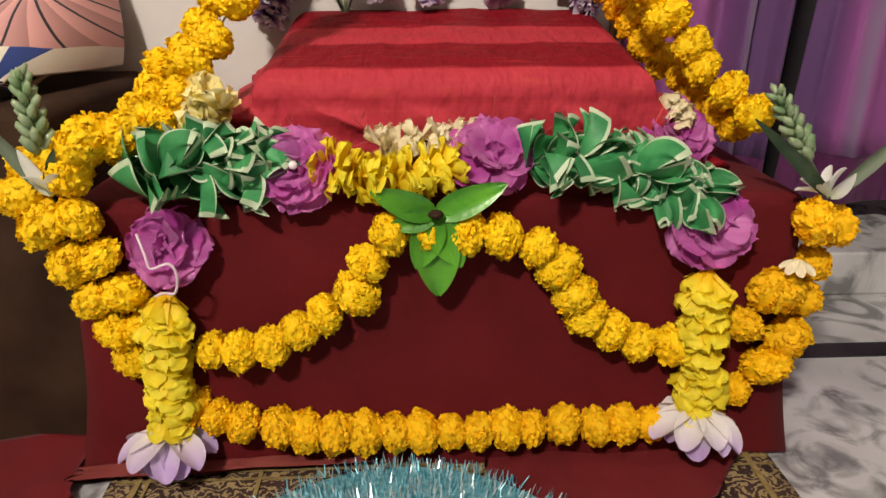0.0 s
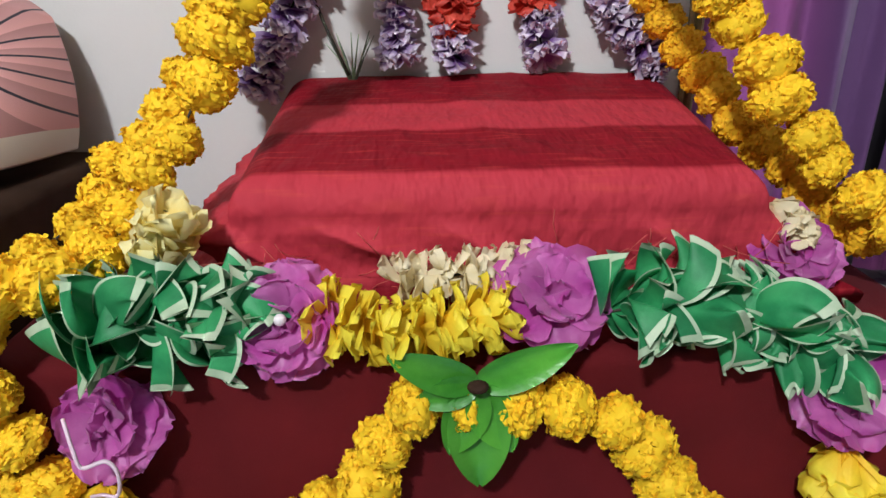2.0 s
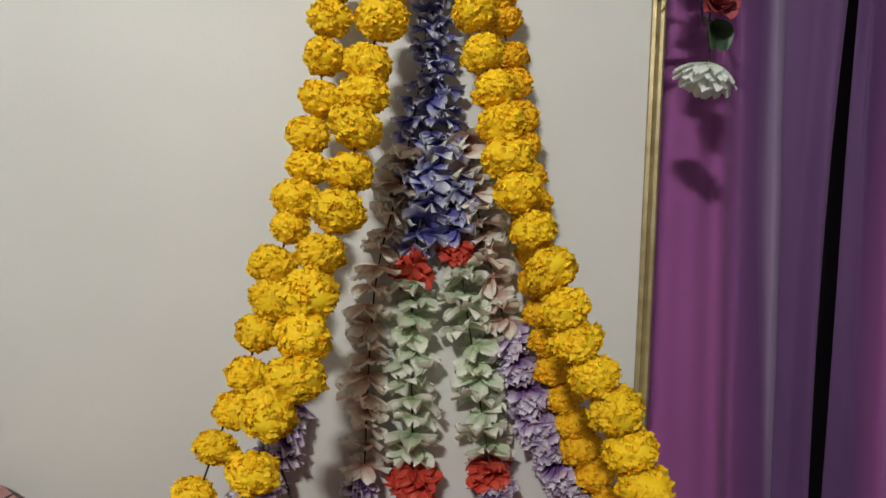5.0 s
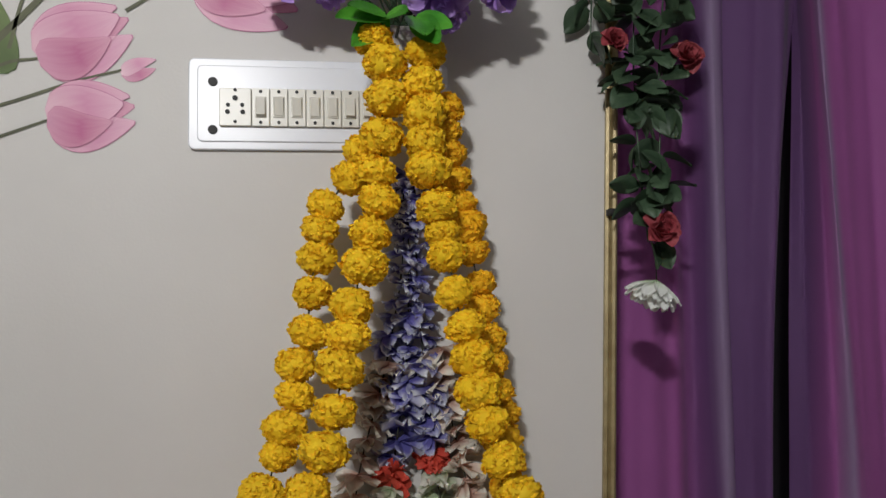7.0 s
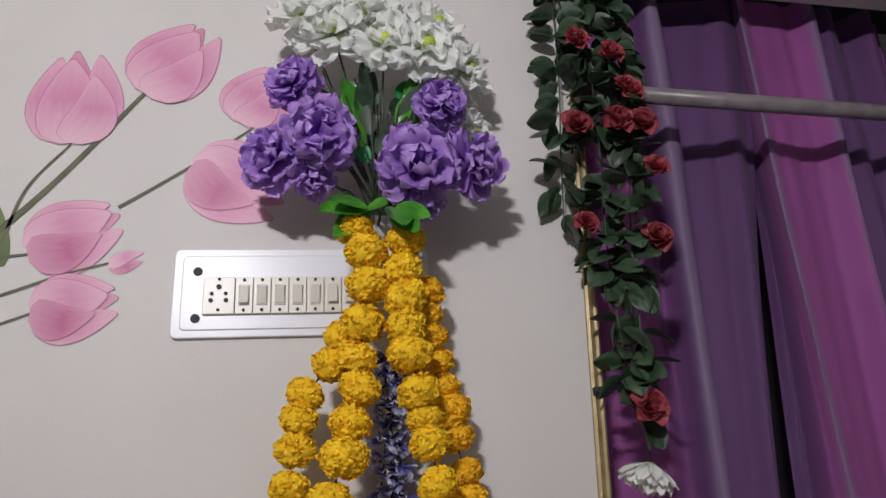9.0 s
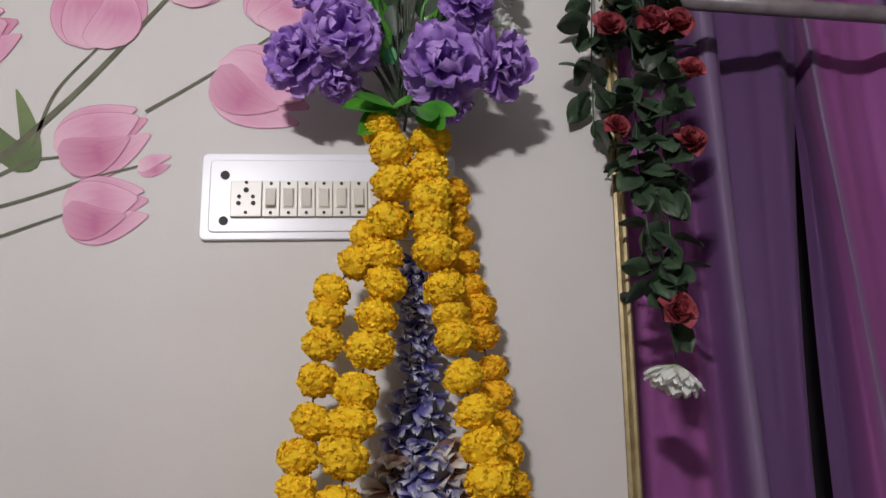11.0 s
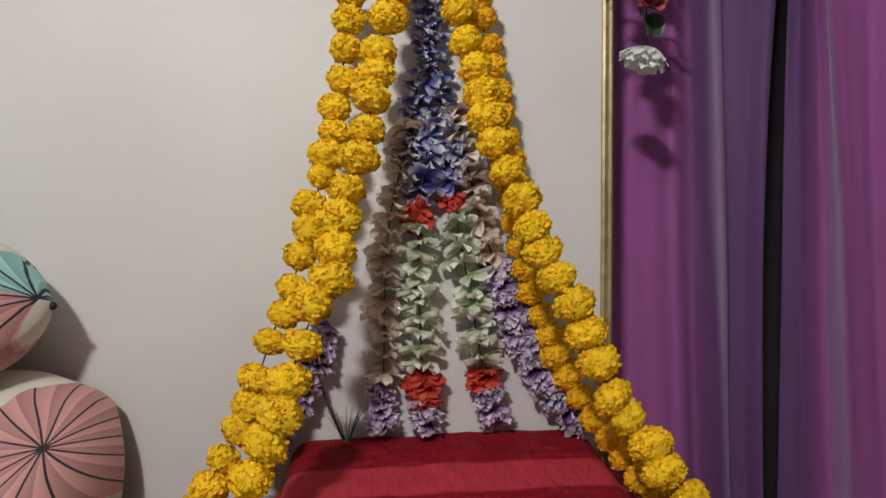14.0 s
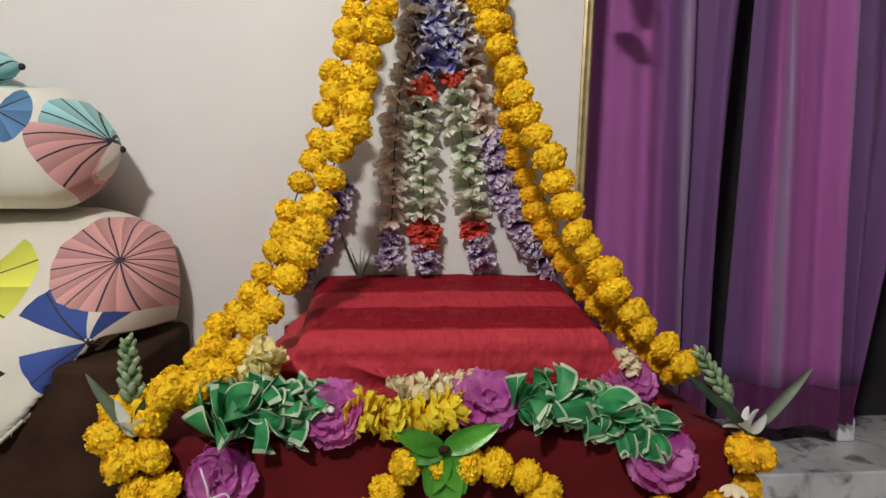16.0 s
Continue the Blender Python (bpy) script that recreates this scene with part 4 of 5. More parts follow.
def petal_stack(name, pts, label, mat, seed, step, size, group, kinks=0.12, droop=(-62, -30)):
    """Ruffled petal discs threaded close together."""
    rng = random.Random(seed)
    ob = thing(name, pts[0], label, "petal garland", group)
    spots, fine = along(pts, step, 0.1, rng)
    part("string", tube(bmesh.new(), fine[::6] + [fine[-1]], 0.0015, 5), STRING, ob)
    for p, d in spots:
        bm = bmesh.new()
        q = d.to_track_quat("Z", "Y").to_matrix().to_4x4()
        n = 7
        for k in range(n):
            m = Matrix.Translation(p) @ q @ pose(0, 0, 0, rng.uniform(-12, 12), rng.uniform(-12, 12), 360 * k / n + rng.uniform(-14, 14)) @ pose(0, 0, 0, 0, rng.uniform(*droop), 0)
            petal(bm, m, size * rng.uniform(0.85, 1.15), size * 1.2, 0.15, 0.1, kinks, 8, 4, 0.75, rng)
        part("petal_disc", bm, mat, ob)
    return ob


petal_stack("petal_garland", [(-0.155, 1.085, 0.525), (-0.10, 1.08, 0.512), (-0.05, 1.08, 0.508), (0.02, 1.085, 0.525)], "lemon and cream petal garland along the table's edge", LEMON, 51, 0.013, 0.042, "petal garlands", 0.10, (-50, 40))
petal_stack("petal_garland", [(-0.08, 1.13, 0.545), (0.0, 1.135, 0.55), (0.06, 1.14, 0.555)], "cream petal garland behind the table's edge", CREAM, 52, 0.014, 0.034, "petal garlands", 0.10, (-50, 40))
petal_stack("petal_garland", [(-0.405, 1.045, 0.345), (-0.415, 1.04, 0.25), (-0.425, 1.04, 0.125)], "lemon petal column hanging on the maroon cloth", LEMON, 53, 0.017, 0.050, "petal garlands")
petal_stack("petal_garland", [(0.412, 1.045, 0.365), (0.418, 1.04, 0.26), (0.425, 1.04, 0.14)], "lemon petal column hanging on the maroon cloth", LEMON, 54, 0.017, 0.050, "petal garlands")
petal_stack("petal_garland", [(-0.365, 1.14, 0.54), (-0.35, 1.14, 0.575), (-0.335, 1.14, 0.61)], "pale lemon petal garland beside the red cloth", PALE_LEMON, 55, 0.016, 0.050, "petal garlands")
petal_stack("petal_garland", [(0.375, 1.22, 0.60), (0.40, 1.20, 0.57)], "cream petal garland beside the red cloth", CREAM, 56, 0.012, 0.032, "petal garlands")


def lotus(at, label, seed):
    rng = random.Random(seed)
    ob = thing("lotus_flower", at, label, "fabric flower", "lotus flowers")
    for ring, n, tilt, ln in ((0, 9, 14, 0.082), (1, 8, 34, 0.076)):
        for k in range(n):
            bm = bmesh.new()
            m = Matrix.Translation(at) @ pose(0, 0, 0, 0, 0, 360 * (k + 0.5 * ring) / n + rng.uniform(-7, 7)) @ pose(0, 0, 0, rng.uniform(-8, 8), tilt + rng.uniform(-8, 8), 0)
            petal(bm, m, ln * rng.uniform(0.9, 1.1), 0.046, 0.5, -0.22, 0.03, 6, 8, 0.62, rng)
            part("petal", bm, LOTUS, ob)
    return ob


LOTUS = tip_material("white_lilac_petal", (0.88, 0.84, 0.85), (0.62, 0.44, 0.80), 0.108, 0.075)
lotus((-0.430, 1.03, 0.105), "white lotus flower with lilac petal tips at the cloth's hem", 61)
lotus((0.425, 1.03, 0.125), "white lotus flower with lilac petal tips at the cloth's hem", 62)

# three glossy leaves at the middle of the swags
spray = thing("leaf_spray", (0.0, 1.06, 0.465), "three glossy green plastic leaves round a brown bud", "leaf spray")
rng = random.Random(8)
for aim, ln, wd in (((-0.10, -0.02, 0.045), 0.10, 0.042), ((-0.07, -0.02, -0.012), 0.07, 0.036), ((0.115, -0.02, 0.055), 0.112, 0.044), ((0.004, -0.02, -0.14), 0.128, 0.068), ((-0.030, -0.02, -0.08), 0.086, 0.050), ((0.038, -0.02, -0.078), 0.088, 0.052)):
    d = Vector(aim).normalized()
    side = d.cross(Vector((0, -1, 0.2))).normalized()
    nrm = side.cross(d)
    m = Matrix((Vector((*d, 0)), Vector((*side, 0)), Vector((*nrm, 0)), Vector((0, 0, 0, 1)))).transposed()
    m = Matrix.Translation((0, 1.045, 0.462)) @ m
    if nrm.y > 0:
        m = m @ pose(0, 0, 0, 180, 0, 0)
    part("leaf", petal(bmesh.new(), m, ln, wd, 0.28, -0.12, 0.02, 8, 10, 0.42, rng, False, True), LEAF, spray)
bm = bmesh.new()
bmesh.ops.create_icosphere(bm, subdivisions=2, radius=0.009, matrix=Matrix.Translation((0, 1.03, 0.468)) @ Matrix.Diagonal((1.3, 1, 0.8, 1)))
part("bud", bm, BROWN, spray, "brown bud")

SPRIG = material("tuberose_bud", (0.16, 0.28, 0.12), (0.42, 0.52, 0.33), 0.5, 30, 0.1, 300, 0.15, trans=0.2)
LONG_LEAF = material("grey_green_long_leaf", (0.10, 0.14, 0.09), (0.19, 0.24, 0.16), 0.6, 12, 0.2, 300, trans=0.2)


def sprig(base, top, leaves, label, seed):
    """A tuberose spike with buds along its stem and long leaves."""
    rng = random.Random(seed)
    ob = thing("tuberose_sprig", base, label, "flower sprig", "tuberose sprigs")
    b, t = Vector(base), Vector(top)
    part("stem", tube(bmesh.new(), [b, b.lerp(t, 0.5), t], 0.003, 6, 0.4), LONG_LEAF, ob)
    for k in range(26):
        u = 0.35 + 0.65 * k / 26
        p = b.lerp(t, u)
        bm = bmesh.new()
        m = Matrix.Translation(p) @ (t - b).to_track_quat("Z", "Y").to_matrix().to_4x4() @ pose(0, 0, 0, 0, 0, k * 137) @ pose(0, 0, 0, 0, -52, 0)
        s = 0.022 * (1.25 - 0.8 * (u - 0.35))
        bmesh.ops.create_icosphere(bm, subdivisions=1, radius=1, matrix=m @ Matrix.Translation((s * 0.7, 0, 0)) @ Matrix.Diagonal((s * 0.75, s * 0.30, s * 0.30, 1)))
        part("bud", bm, SPRIG, ob)
    for k in range(5):
        m = Matrix.Translation(b) @ (t - b).to_track_quat("Z", "Y").to_matrix().to_4x4() @ pose(0, 0, 0, 0, 0, k * 72) @ pose(0, 0, 0, 0, -60, 0)
        part("flower", petal(bmesh.new(), m, 0.05, 0.02, 0.6, -0.3, 0.05, 5, 5, 0.6, rng), WHITE, ob, "white open petal")
    for tip, mat in leaves:
        d = Vector(tip) - b
        side = d.normalized().cross(Vector((0, -1, 0.3))).normalized()
        nrm = side.cross(d.normalized())
        m = Matrix((Vector((*d.normalized(), 0)), Vector((*side, 0)), Vector((*nrm, 0)), Vector((0, 0, 0, 1)))).transposed()
        part("leaf", petal(bmesh.new(), Matrix.Translation(b) @ m, d.length, 0.022, 0.5, 0.0, 0.0, 4, 8, 0.4, rng, False, True), mat, ob)
    return ob


sprig((-0.535, 1.045, 0.500), (-0.545, 1.05, 0.665), [((-0.615, 1.05, 0.61), LONG_LEAF), ((-0.512, 1.03, 0.57), DARK_LEAF), ((-0.56, 1.03, 0.57), WHITE)], "pale green tuberose sprig stuck into the marigolds", 71)
sprig((0.585, 1.055, 0.475), (0.495, 1.09, 0.625), [((0.70, 1.05, 0.60), LONG_LEAF), ((0.45, 1.05, 0.595), DARK_LEAF), ((0.60, 1.03, 0.52), WHITE)], "pale green tuberose sprig leaning from the marigolds", 72)
bm = bmesh.new()
rng = random.Random(3)
hang = thing("small_blossom", (0.545, 1.04, 0.385), "small cream blossom dangling under the marigolds", "fabric flower")
for k in range(7):
    m = Matrix.Translation((0.545, 1.03, 0.385)) @ pose(0, 0, 0, 0, 0, k * 51) @ pose(0, 0, 0, rng.uniform(-20, 20), 35, 0)
    part("petal", petal(bmesh.new(), m, 0.03, 0.016, 0.3, 0, 0.1, 4, 4, 0.6, rng), CREAM, hang)

# ---- flower strings fanned out over the wall ----


def whorl_mesh(seed, mat, n=7, size=0.032, droop=24, fray=0.0):
    rng = random.Random(seed)
    bm = bmesh.new()
    for k in range(n):
        m = pose(0, 0, 0, 0, 0, 360 * k / n + rng.uniform(-15, 15)) @ pose(0, 0, 0, rng.uniform(-20, 20), droop + rng.uniform(-22, 18), 0)
        petal(bm, m, size * rng.uniform(0.8, 1.2), size * rng.uniform(0.7, 0.95), 0.35, rng.uniform(-0.3, 0.35), 0.20, 6, 4, 0.62, rng, fray=fray)
    return mesh_of("petal_whorl", bm, mat)


WHORLS = {m.name: [whorl_mesh(s * 7 + len(m.name), m, 7 + s % 3, 0.041, 20, 0.05) for s in range(4)] for m in (LAVENDER, INDIGO, PISTACHIO, BLUSH, SCARLET, WHITE)}
FULL = {m.name: [whorl_mesh(s * 5 + 3, m, 13, 0.035, 14, 0.10) for s in range(3)] for m in (LAVENDER, SCARLET)}


def flower_string(pts, label, scheme, seed, step=0.029, size=1.0):
    """scheme: (down to height, material, fuller) from the top down."""
    rng = random.Random(seed)
    ob = thing("flower_string", pts[0], label, "flower string", "flower strings on the wall")
    spots, fine = along(pts, step, 0.15, rng)
    part("string", tube(bmesh.new(), fine[::6] + [fine[-1]], 0.0015, 5), STRING, ob)
    for p, d in spots:
        mat, full = next(((m, f) for z, m, f in scheme if p.z >= z), scheme[-1][1:])
        me = rng.choice((FULL if full and mat.name in FULL else WHORLS)[mat.name])
        q = (-d).to_track_quat("Z", "Y").to_matrix().to_4x4()
        m = Matrix.Translation(p + Vector((rng.uniform(-0.006, 0.006), rng.uniform(-0.004, 0.0), 0)) - Vector(pts[0])) @ q @ pose(0, 0, 0, rng.uniform(-22, 22), rng.uniform(-22, 22), rng.uniform(0, 360)) @ Matrix.Diagonal([size * (0.70 if p.z > 1.4 else 1.0) * rng.uniform(0.85, 1.2)] * 3 + [1])
        part("blossom", me, None, ob, m=m)
        if full:
            part("blossom", me, None, ob, m=Matrix.Translation(d * step * 0.5) @ m @ pose(0, 0, 0, rng.uniform(-12, 12), rng.uniform(-12, 12), rng.uniform(0, 360)))
    return ob


Y = 1.562
flower_string([(0.010, 1.545, 1.72), (0.010, Y, 1.55), (-0.02, 1.575, 1.36), (-0.065, Y, 1.18), (-0.08, Y, 1.0), (-0.085, Y, 0.86), (-0.098, Y, 0.745)], "flower string of dull blush and purple blossoms", [(1.40, INDIGO, 0), (0.84, BLUSH, 0), (0, LAVENDER, 1)], 81)
flower_string([(0.018, 1.54, 1.70), (0.022, Y, 1.52), (0.018, Y, 1.36), (-0.004, Y, 1.19), (-0.008, Y, 1.02), (-0.004, Y, 0.85), (-0.002, Y, 0.745)], "flower string of indigo, scarlet, pale green and lavender blossoms", [(1.205, INDIGO, 0), (1.165, SCARLET, 1), (0.845, PISTACHIO, 0), (0.80, SCARLET, 1), (0, LAVENDER, 1)], 82)
flower_string([(0.030, 1.54, 1.70), (0.038, Y, 1.52), (0.052, Y, 1.36), (0.068, Y, 1.22), (0.098, Y, 1.02), (0.122, Y, 0.87), (0.143, Y, 0.745)], "flower string of indigo, scarlet, pale green and lavender blossoms", [(1.235, INDIGO, 0), (1.20, SCARLET, 1), (0.875, PISTACHIO, 0), (0.845, SCARLET, 1), (0, LAVENDER, 1)], 83)
flower_string([(0.078, 1.555, 1.40), (0.095, Y, 1.30), (0.135, Y, 1.14), (0.170, Y, 1.02), (0.212, Y, 0.905), (0.255, Y, 0.815), (0.325, 1.555, 0.735)], "flower string of cream and pale lavender blossoms", [(1.09, BLUSH, 0), (0, LAVENDER, 1)], 84, 0.024)
flower_string([(-0.195, 1.575, 0.95), (-0.225, Y, 0.88), (-0.285, 1.555, 0.76), (-0.325, 1.55, 0.70)], "shaded purple flower string behind the marigolds", [(0, LAVENDER, 1)], 85, 0.032)
rng = random.Random(17)
tuft = thing("leaf_tuft", (-0.165, 1.55, 0.715), "tuft of thin grey-green stems behind the stool", "leaf tuft")
for k in range(12):
    a = rng.uniform(-0.05, 0.05)
    part("blade", tube(bmesh.new(), [(-0.165, 1.57, 0.70), (-0.165 + a * 0.5, 1.565, 0.745), (-0.165 + a, 1.56, 0.77 + rng.uniform(0, 0.02))], 0.0022, 5, 0.3), rng.choice((LONG_LEAF, SPRIG)), tuft)
part("blade", tube(bmesh.new(), [(-0.17, 1.56, 0.72), (-0.20, 1.56, 0.79), (-0.225, 1.56, 0.86)], 0.0026, 5), STRING, tuft, "bare dark stem")

# ---- bouquet at the top ----


def carnation(at, aim, size, mat, label, seed, centre=None, rings=((0, 8, 16, 1.15), (1, 7, -8, 1.08), (2, 6, -34, 0.95), (3, 5, -60, 0.75))):
    rng = random.Random(seed)
    ob = thing("carnation", at, label, "fabric flower", "bouquet flowers")
    q = Vector(aim).to_track_quat("Z", "Y").to_matrix().to_4x4()
    for ring, n, tilt, ln in rings:
        bm = bmesh.new()
        for k in range(n):
            m = Matrix.Translation(at) @ q @ pose(0, 0, 0.002 * ring, 0, 0, 360 * (k + 0.4 * ring) / n + rng.uniform(-12, 12)) @ pose(0, 0, 0, rng.uniform(-18, 18), tilt + rng.uniform(-10, 10), 0)
            petal(bm, m, size * ln * rng.uniform(0.88, 1.12), size * 0.98, 0.10, rng.uniform(-0.12, 0.18), 0.14, 12, 7, 0.80, rng, fray=0.05)
        part("petal_layer", bm, mat, ob)
    if centre:
        bm = bmesh.new()
        bmesh.ops.create_icosphere(bm, subdivisions=2, radius=size * 0.22, matrix=Matrix.Translation(Vector(at) + Vector(aim).normalized() * size * 0.35))
        part("centre", bm, centre, ob, "yellow-green centre")
    b = Vector((0.0, 1.50, 1.98))
    part("stem", tube(bmesh.new(), [Vector(at), Vector(at).lerp(b, 0.5) + Vector((0, 0.02, 0.02)), b], 0.0022, 5), DARK_LEAF, ob, "dark green stem")
    return ob


CENTRE = material("yellow_green_centre", (0.35, 0.5, 0.05), (0.6, 0.65, 0.1), 0.6, 60, 0.3)
for n, (at, aim, s) in enumerate([((-0.200, 1.46, 2.065), (-0.5, -1, -0.1), 0.056), ((-0.122, 1.43, 2.105), (0.0, -1, -0.15), 0.066), ((0.060, 1.43, 2.048), (0.0, -1, -0.2), 0.070), ((0.165, 1.45, 2.065), (0.6, -1, -0.1), 0.060), ((-0.170, 1.46, 2.225), (-0.4, -1, 0.1), 0.050), ((0.112, 1.45, 2.195), (0.3, -1, 0.0), 0.048), ((-0.125, 1.47, 2.035), (-0.1, -0.6, -1), 0.036), ((0.075, 1.47, 2.0), (0.1, -0.6, -1), 0.036)]):
    carnation(at, aim, s, VIOLET, "ruffled violet carnation in the wall bouquet", 90 + n)
for n, (at, aim, s) in enumerate([((-0.098, 1.46, 2.345), (-0.2, -1, 0.3), 0.062), ((0.0, 1.45, 2.32), (0, -1, 0.2), 0.058), ((0.085, 1.45, 2.318), (0.1, -1, 0.1), 0.062), ((0.165, 1.49, 2.30), (0.7, -1, 0.1), 0.06), ((0.185, 1.53, 2.18), (0.8, -1, -0.2), 0.045), ((-0.03, 1.48, 2.41), (0, -1, 0.5), 0.062), ((-0.16, 1.49, 2.40), (-0.5, -1, 0.5), 0.058), ((0.11, 1.49, 2.40), (0.4, -1, 0.5), 0.058)]):
    carnation(at, aim, s, WHITE, "white fabric flower with a yellow-green centre in the wall bouquet", 110 + n, CENTRE, ((0, 7, 4, 1.25), (1, 6, -20, 1.1), (2, 4, -46, 0.7)))
green = thing("bouquet_leaves", (0, 1.5, 1.98), "bright and dark green leaves of the wall bouquet", "leaves")
rng = random.Random(44)
for tip, ln, mat in [((-0.105, 1.40, 1.935), 0.105, LEAF), ((-0.08, 1.40, 1.955), 0.09, LEAF), ((-0.09, 1.42, 1.90), 0.095, LEAF), ((0.025, 1.385, 1.915), 0.10, LEAF), ((0.055, 1.39, 1.90), 0.095, LEAF), ((-0.005, 1.385, 1.945), 0.085, LEAF), ((0.07, 1.40, 1.935), 0.085, LEAF)] + [((rng.uniform(-0.16, 0.16), 1.47 + rng.uniform(-0.02, 0.05), rng.uniform(2.14, 2.30)), rng.uniform(0.05, 0.08), rng.choice((DARK_LEAF, GREEN, LEAF))) for _ in range(34)]:
    low = tip[2] < 2.0
    b = Vector((-0.03 if tip[0] < 0 else 0.02, 1.44, 1.97)) if low else Vector((tip[0] * 0.55, 1.49, tip[2] - 0.07))
    d = (Vector(tip) - b).normalized()
    side = d.cross(Vector((rng.uniform(-0.4, 0.4), -1, 0.3))).normalized()
    nrm = side.cross(d)
    m = Matrix((Vector((*d, 0)), Vector((*side, 0)), Vector((*nrm, 0)), Vector((0, 0, 0, 1)))).transposed()
    part("leaf", petal(bmesh.new(), Matrix.Translation(b) @ m, ln, ln * 0.5, 0.25, 0.1, 0.04, 6, 8, 0.42, rng, False, True), mat, green)
for k in range(26):
    b = Vector((rng.uniform(-0.02, 0.02), 1.50, 1.98))
    t = Vector((rng.uniform(-0.13, 0.14), rng.uniform(1.44, 1.54), rng.uniform(2.14, 2.30)))
    part("stem", tube(bmesh.new(), [b, b.lerp(t, 0.5) + Vector((0, 0.012, 0)), t], 0.0018, 5), DARK_LEAF, green)
peg = thing("wall_hook", (0.0, 1.59, 2.0), "small dark metal hook holding the bouquet", "hook")
part("hook", tube(bmesh.new(), [(0, 1.605, 2.0), (0, 1.55, 2.0), (0, 1.50, 1.985), (0, 1.485, 2.0)], 0.003, 6), STRING, peg)

# ---- switchboard ----
SB = Vector((-0.372, 1.617, 1.762))
board = thing("switchboard", SB, "white switchboard with a socket and ivory switches", "switchboard")
tilt = pose(0, 0, 0, 0, -1.6, 0)


def on_board(x0, z0, x1, z1, y0, y1, bevel, mat, name, parent, label=""):
    bm = box(bmesh.new(), (x0, y0, z0), (x1, y1, z1), bevel)
    bm.transform(Matrix.Translation(SB) @ tilt)
    return part(name, bm, mat, parent, label, smooth=False)


def hole(x, z, r, y, parent, name="hole", mat=None):
    bm = bmesh.new()
    bmesh.ops.create_cone(bm, cap_ends=True, segments=16, radius1=r, radius2=r, depth=0.003, matrix=Matrix.Translation((x, y, z)) @ pose(0, 0, 0, 90, 0, 0))
    bm.transform(Matrix.Translation(SB) @ tilt)
    return part(name, bm, mat or BLACK, parent, smooth=False)




def rounded_plate(x0, z0, x1, z1, y0, y1, r):
    """A plate with rounded corners and a softened front rim."""
    bm = bmesh.new()
    rings = []
    for y, ins in ((y1, 0.0), (y0 + 0.002, 0.0), (y0 + 0.0006, 0.0008), (y0, 0.0022)):
        ring = []
        for cx, cz, a0 in ((x1 - r, z1 - r, 0), (x0 + r, z1 - r, 90), (x0 + r, z0 + r, 180), (x1 - r, z0 + r, 270)):
            for k in range(7):
                a = radians(a0 + 15 * k)
                ring.append(bm.verts.new((cx + (r - ins) * math.cos(a), y, cz + (r - ins) * math.sin(a))))
        rings.append(ring)
    for a, b in zip(rings, rings[1:]):
        for k in range(len(a)):
            bm.faces.new((a[k], a[(k + 1) % len(a)], b[(k + 1) % len(a)], b[k]))
    bm.faces.new(rings[0])
    bm.faces.new(rings[-1])
    bmesh.ops.recalc_face_normals(bm, faces=bm.faces[:])
    bm.transform(Matrix.Translation(SB) @ tilt)
    return bm


part("plate", rounded_plate(-0.006, 0, 0.476, 0.172, -0.0262, -0.0175, 0.012), PLATE, board, smooth=False)
part("face", rounded_plate(0.010, 0.014, 0.460, 0.158, -0.0290, -0.0258, 0.010), PLATE, board, smooth=False)
for x, z in ((0.038, 0.126), (0.038, 0.036), (0.432, 0.126), (0.432, 0.036)):
    hole(x, z, 0.0085, -0.0295, board, "screw_cap")
sock = on_board(0.050, 0.042, 0.107, 0.113, -0.036, -0.029, 0.0015, IVORY, "socket", board, "ivory six-pin socket")
for x, z, r in ((0.0785, 0.094, 0.0048), (0.066, 0.081, 0.0036), (0.091, 0.081, 0.0036), (0.065, 0.068, 0.0042), (0.092, 0.068, 0.0042), (0.0785, 0.109, 0.003), (0.0785, 0.050, 0.003)):
    hole(x, z, r, -0.0365, sock)
for k in range(9):
    x = 0.108 + k * 0.0327
    if x > 0.40:
        break
    sw = on_board(x, 0.042, x + 0.0317, 0.113, -0.036, -0.029, 0.0012, IVORY, "switch", board, "ivory switch module")
    on_board(x + 0.006, 0.058, x + 0.026, 0.098, -0.0385, -0.036, 0.001, IVORY, "surround", sw)
    bm = box(bmesh.new(), (-0.0085, -0.0035, -0.0175), (0.0085, 0.0035, 0.0175), 0.0012)
    bm.transform(Matrix.Translation(SB) @ tilt @ pose(x + 0.016, -0.040, 0.078, 9 if k in (1, 2, 3, 4) else -9, 0, 0))
    part("rocker", bm, IVORY, sw, smooth=False)
    for z in (0.107, 0.049):
        hole(x + 0.0158, z, 0.0030, -0.0365, sw)

# ---- tulip stickers, flat on the wall ----


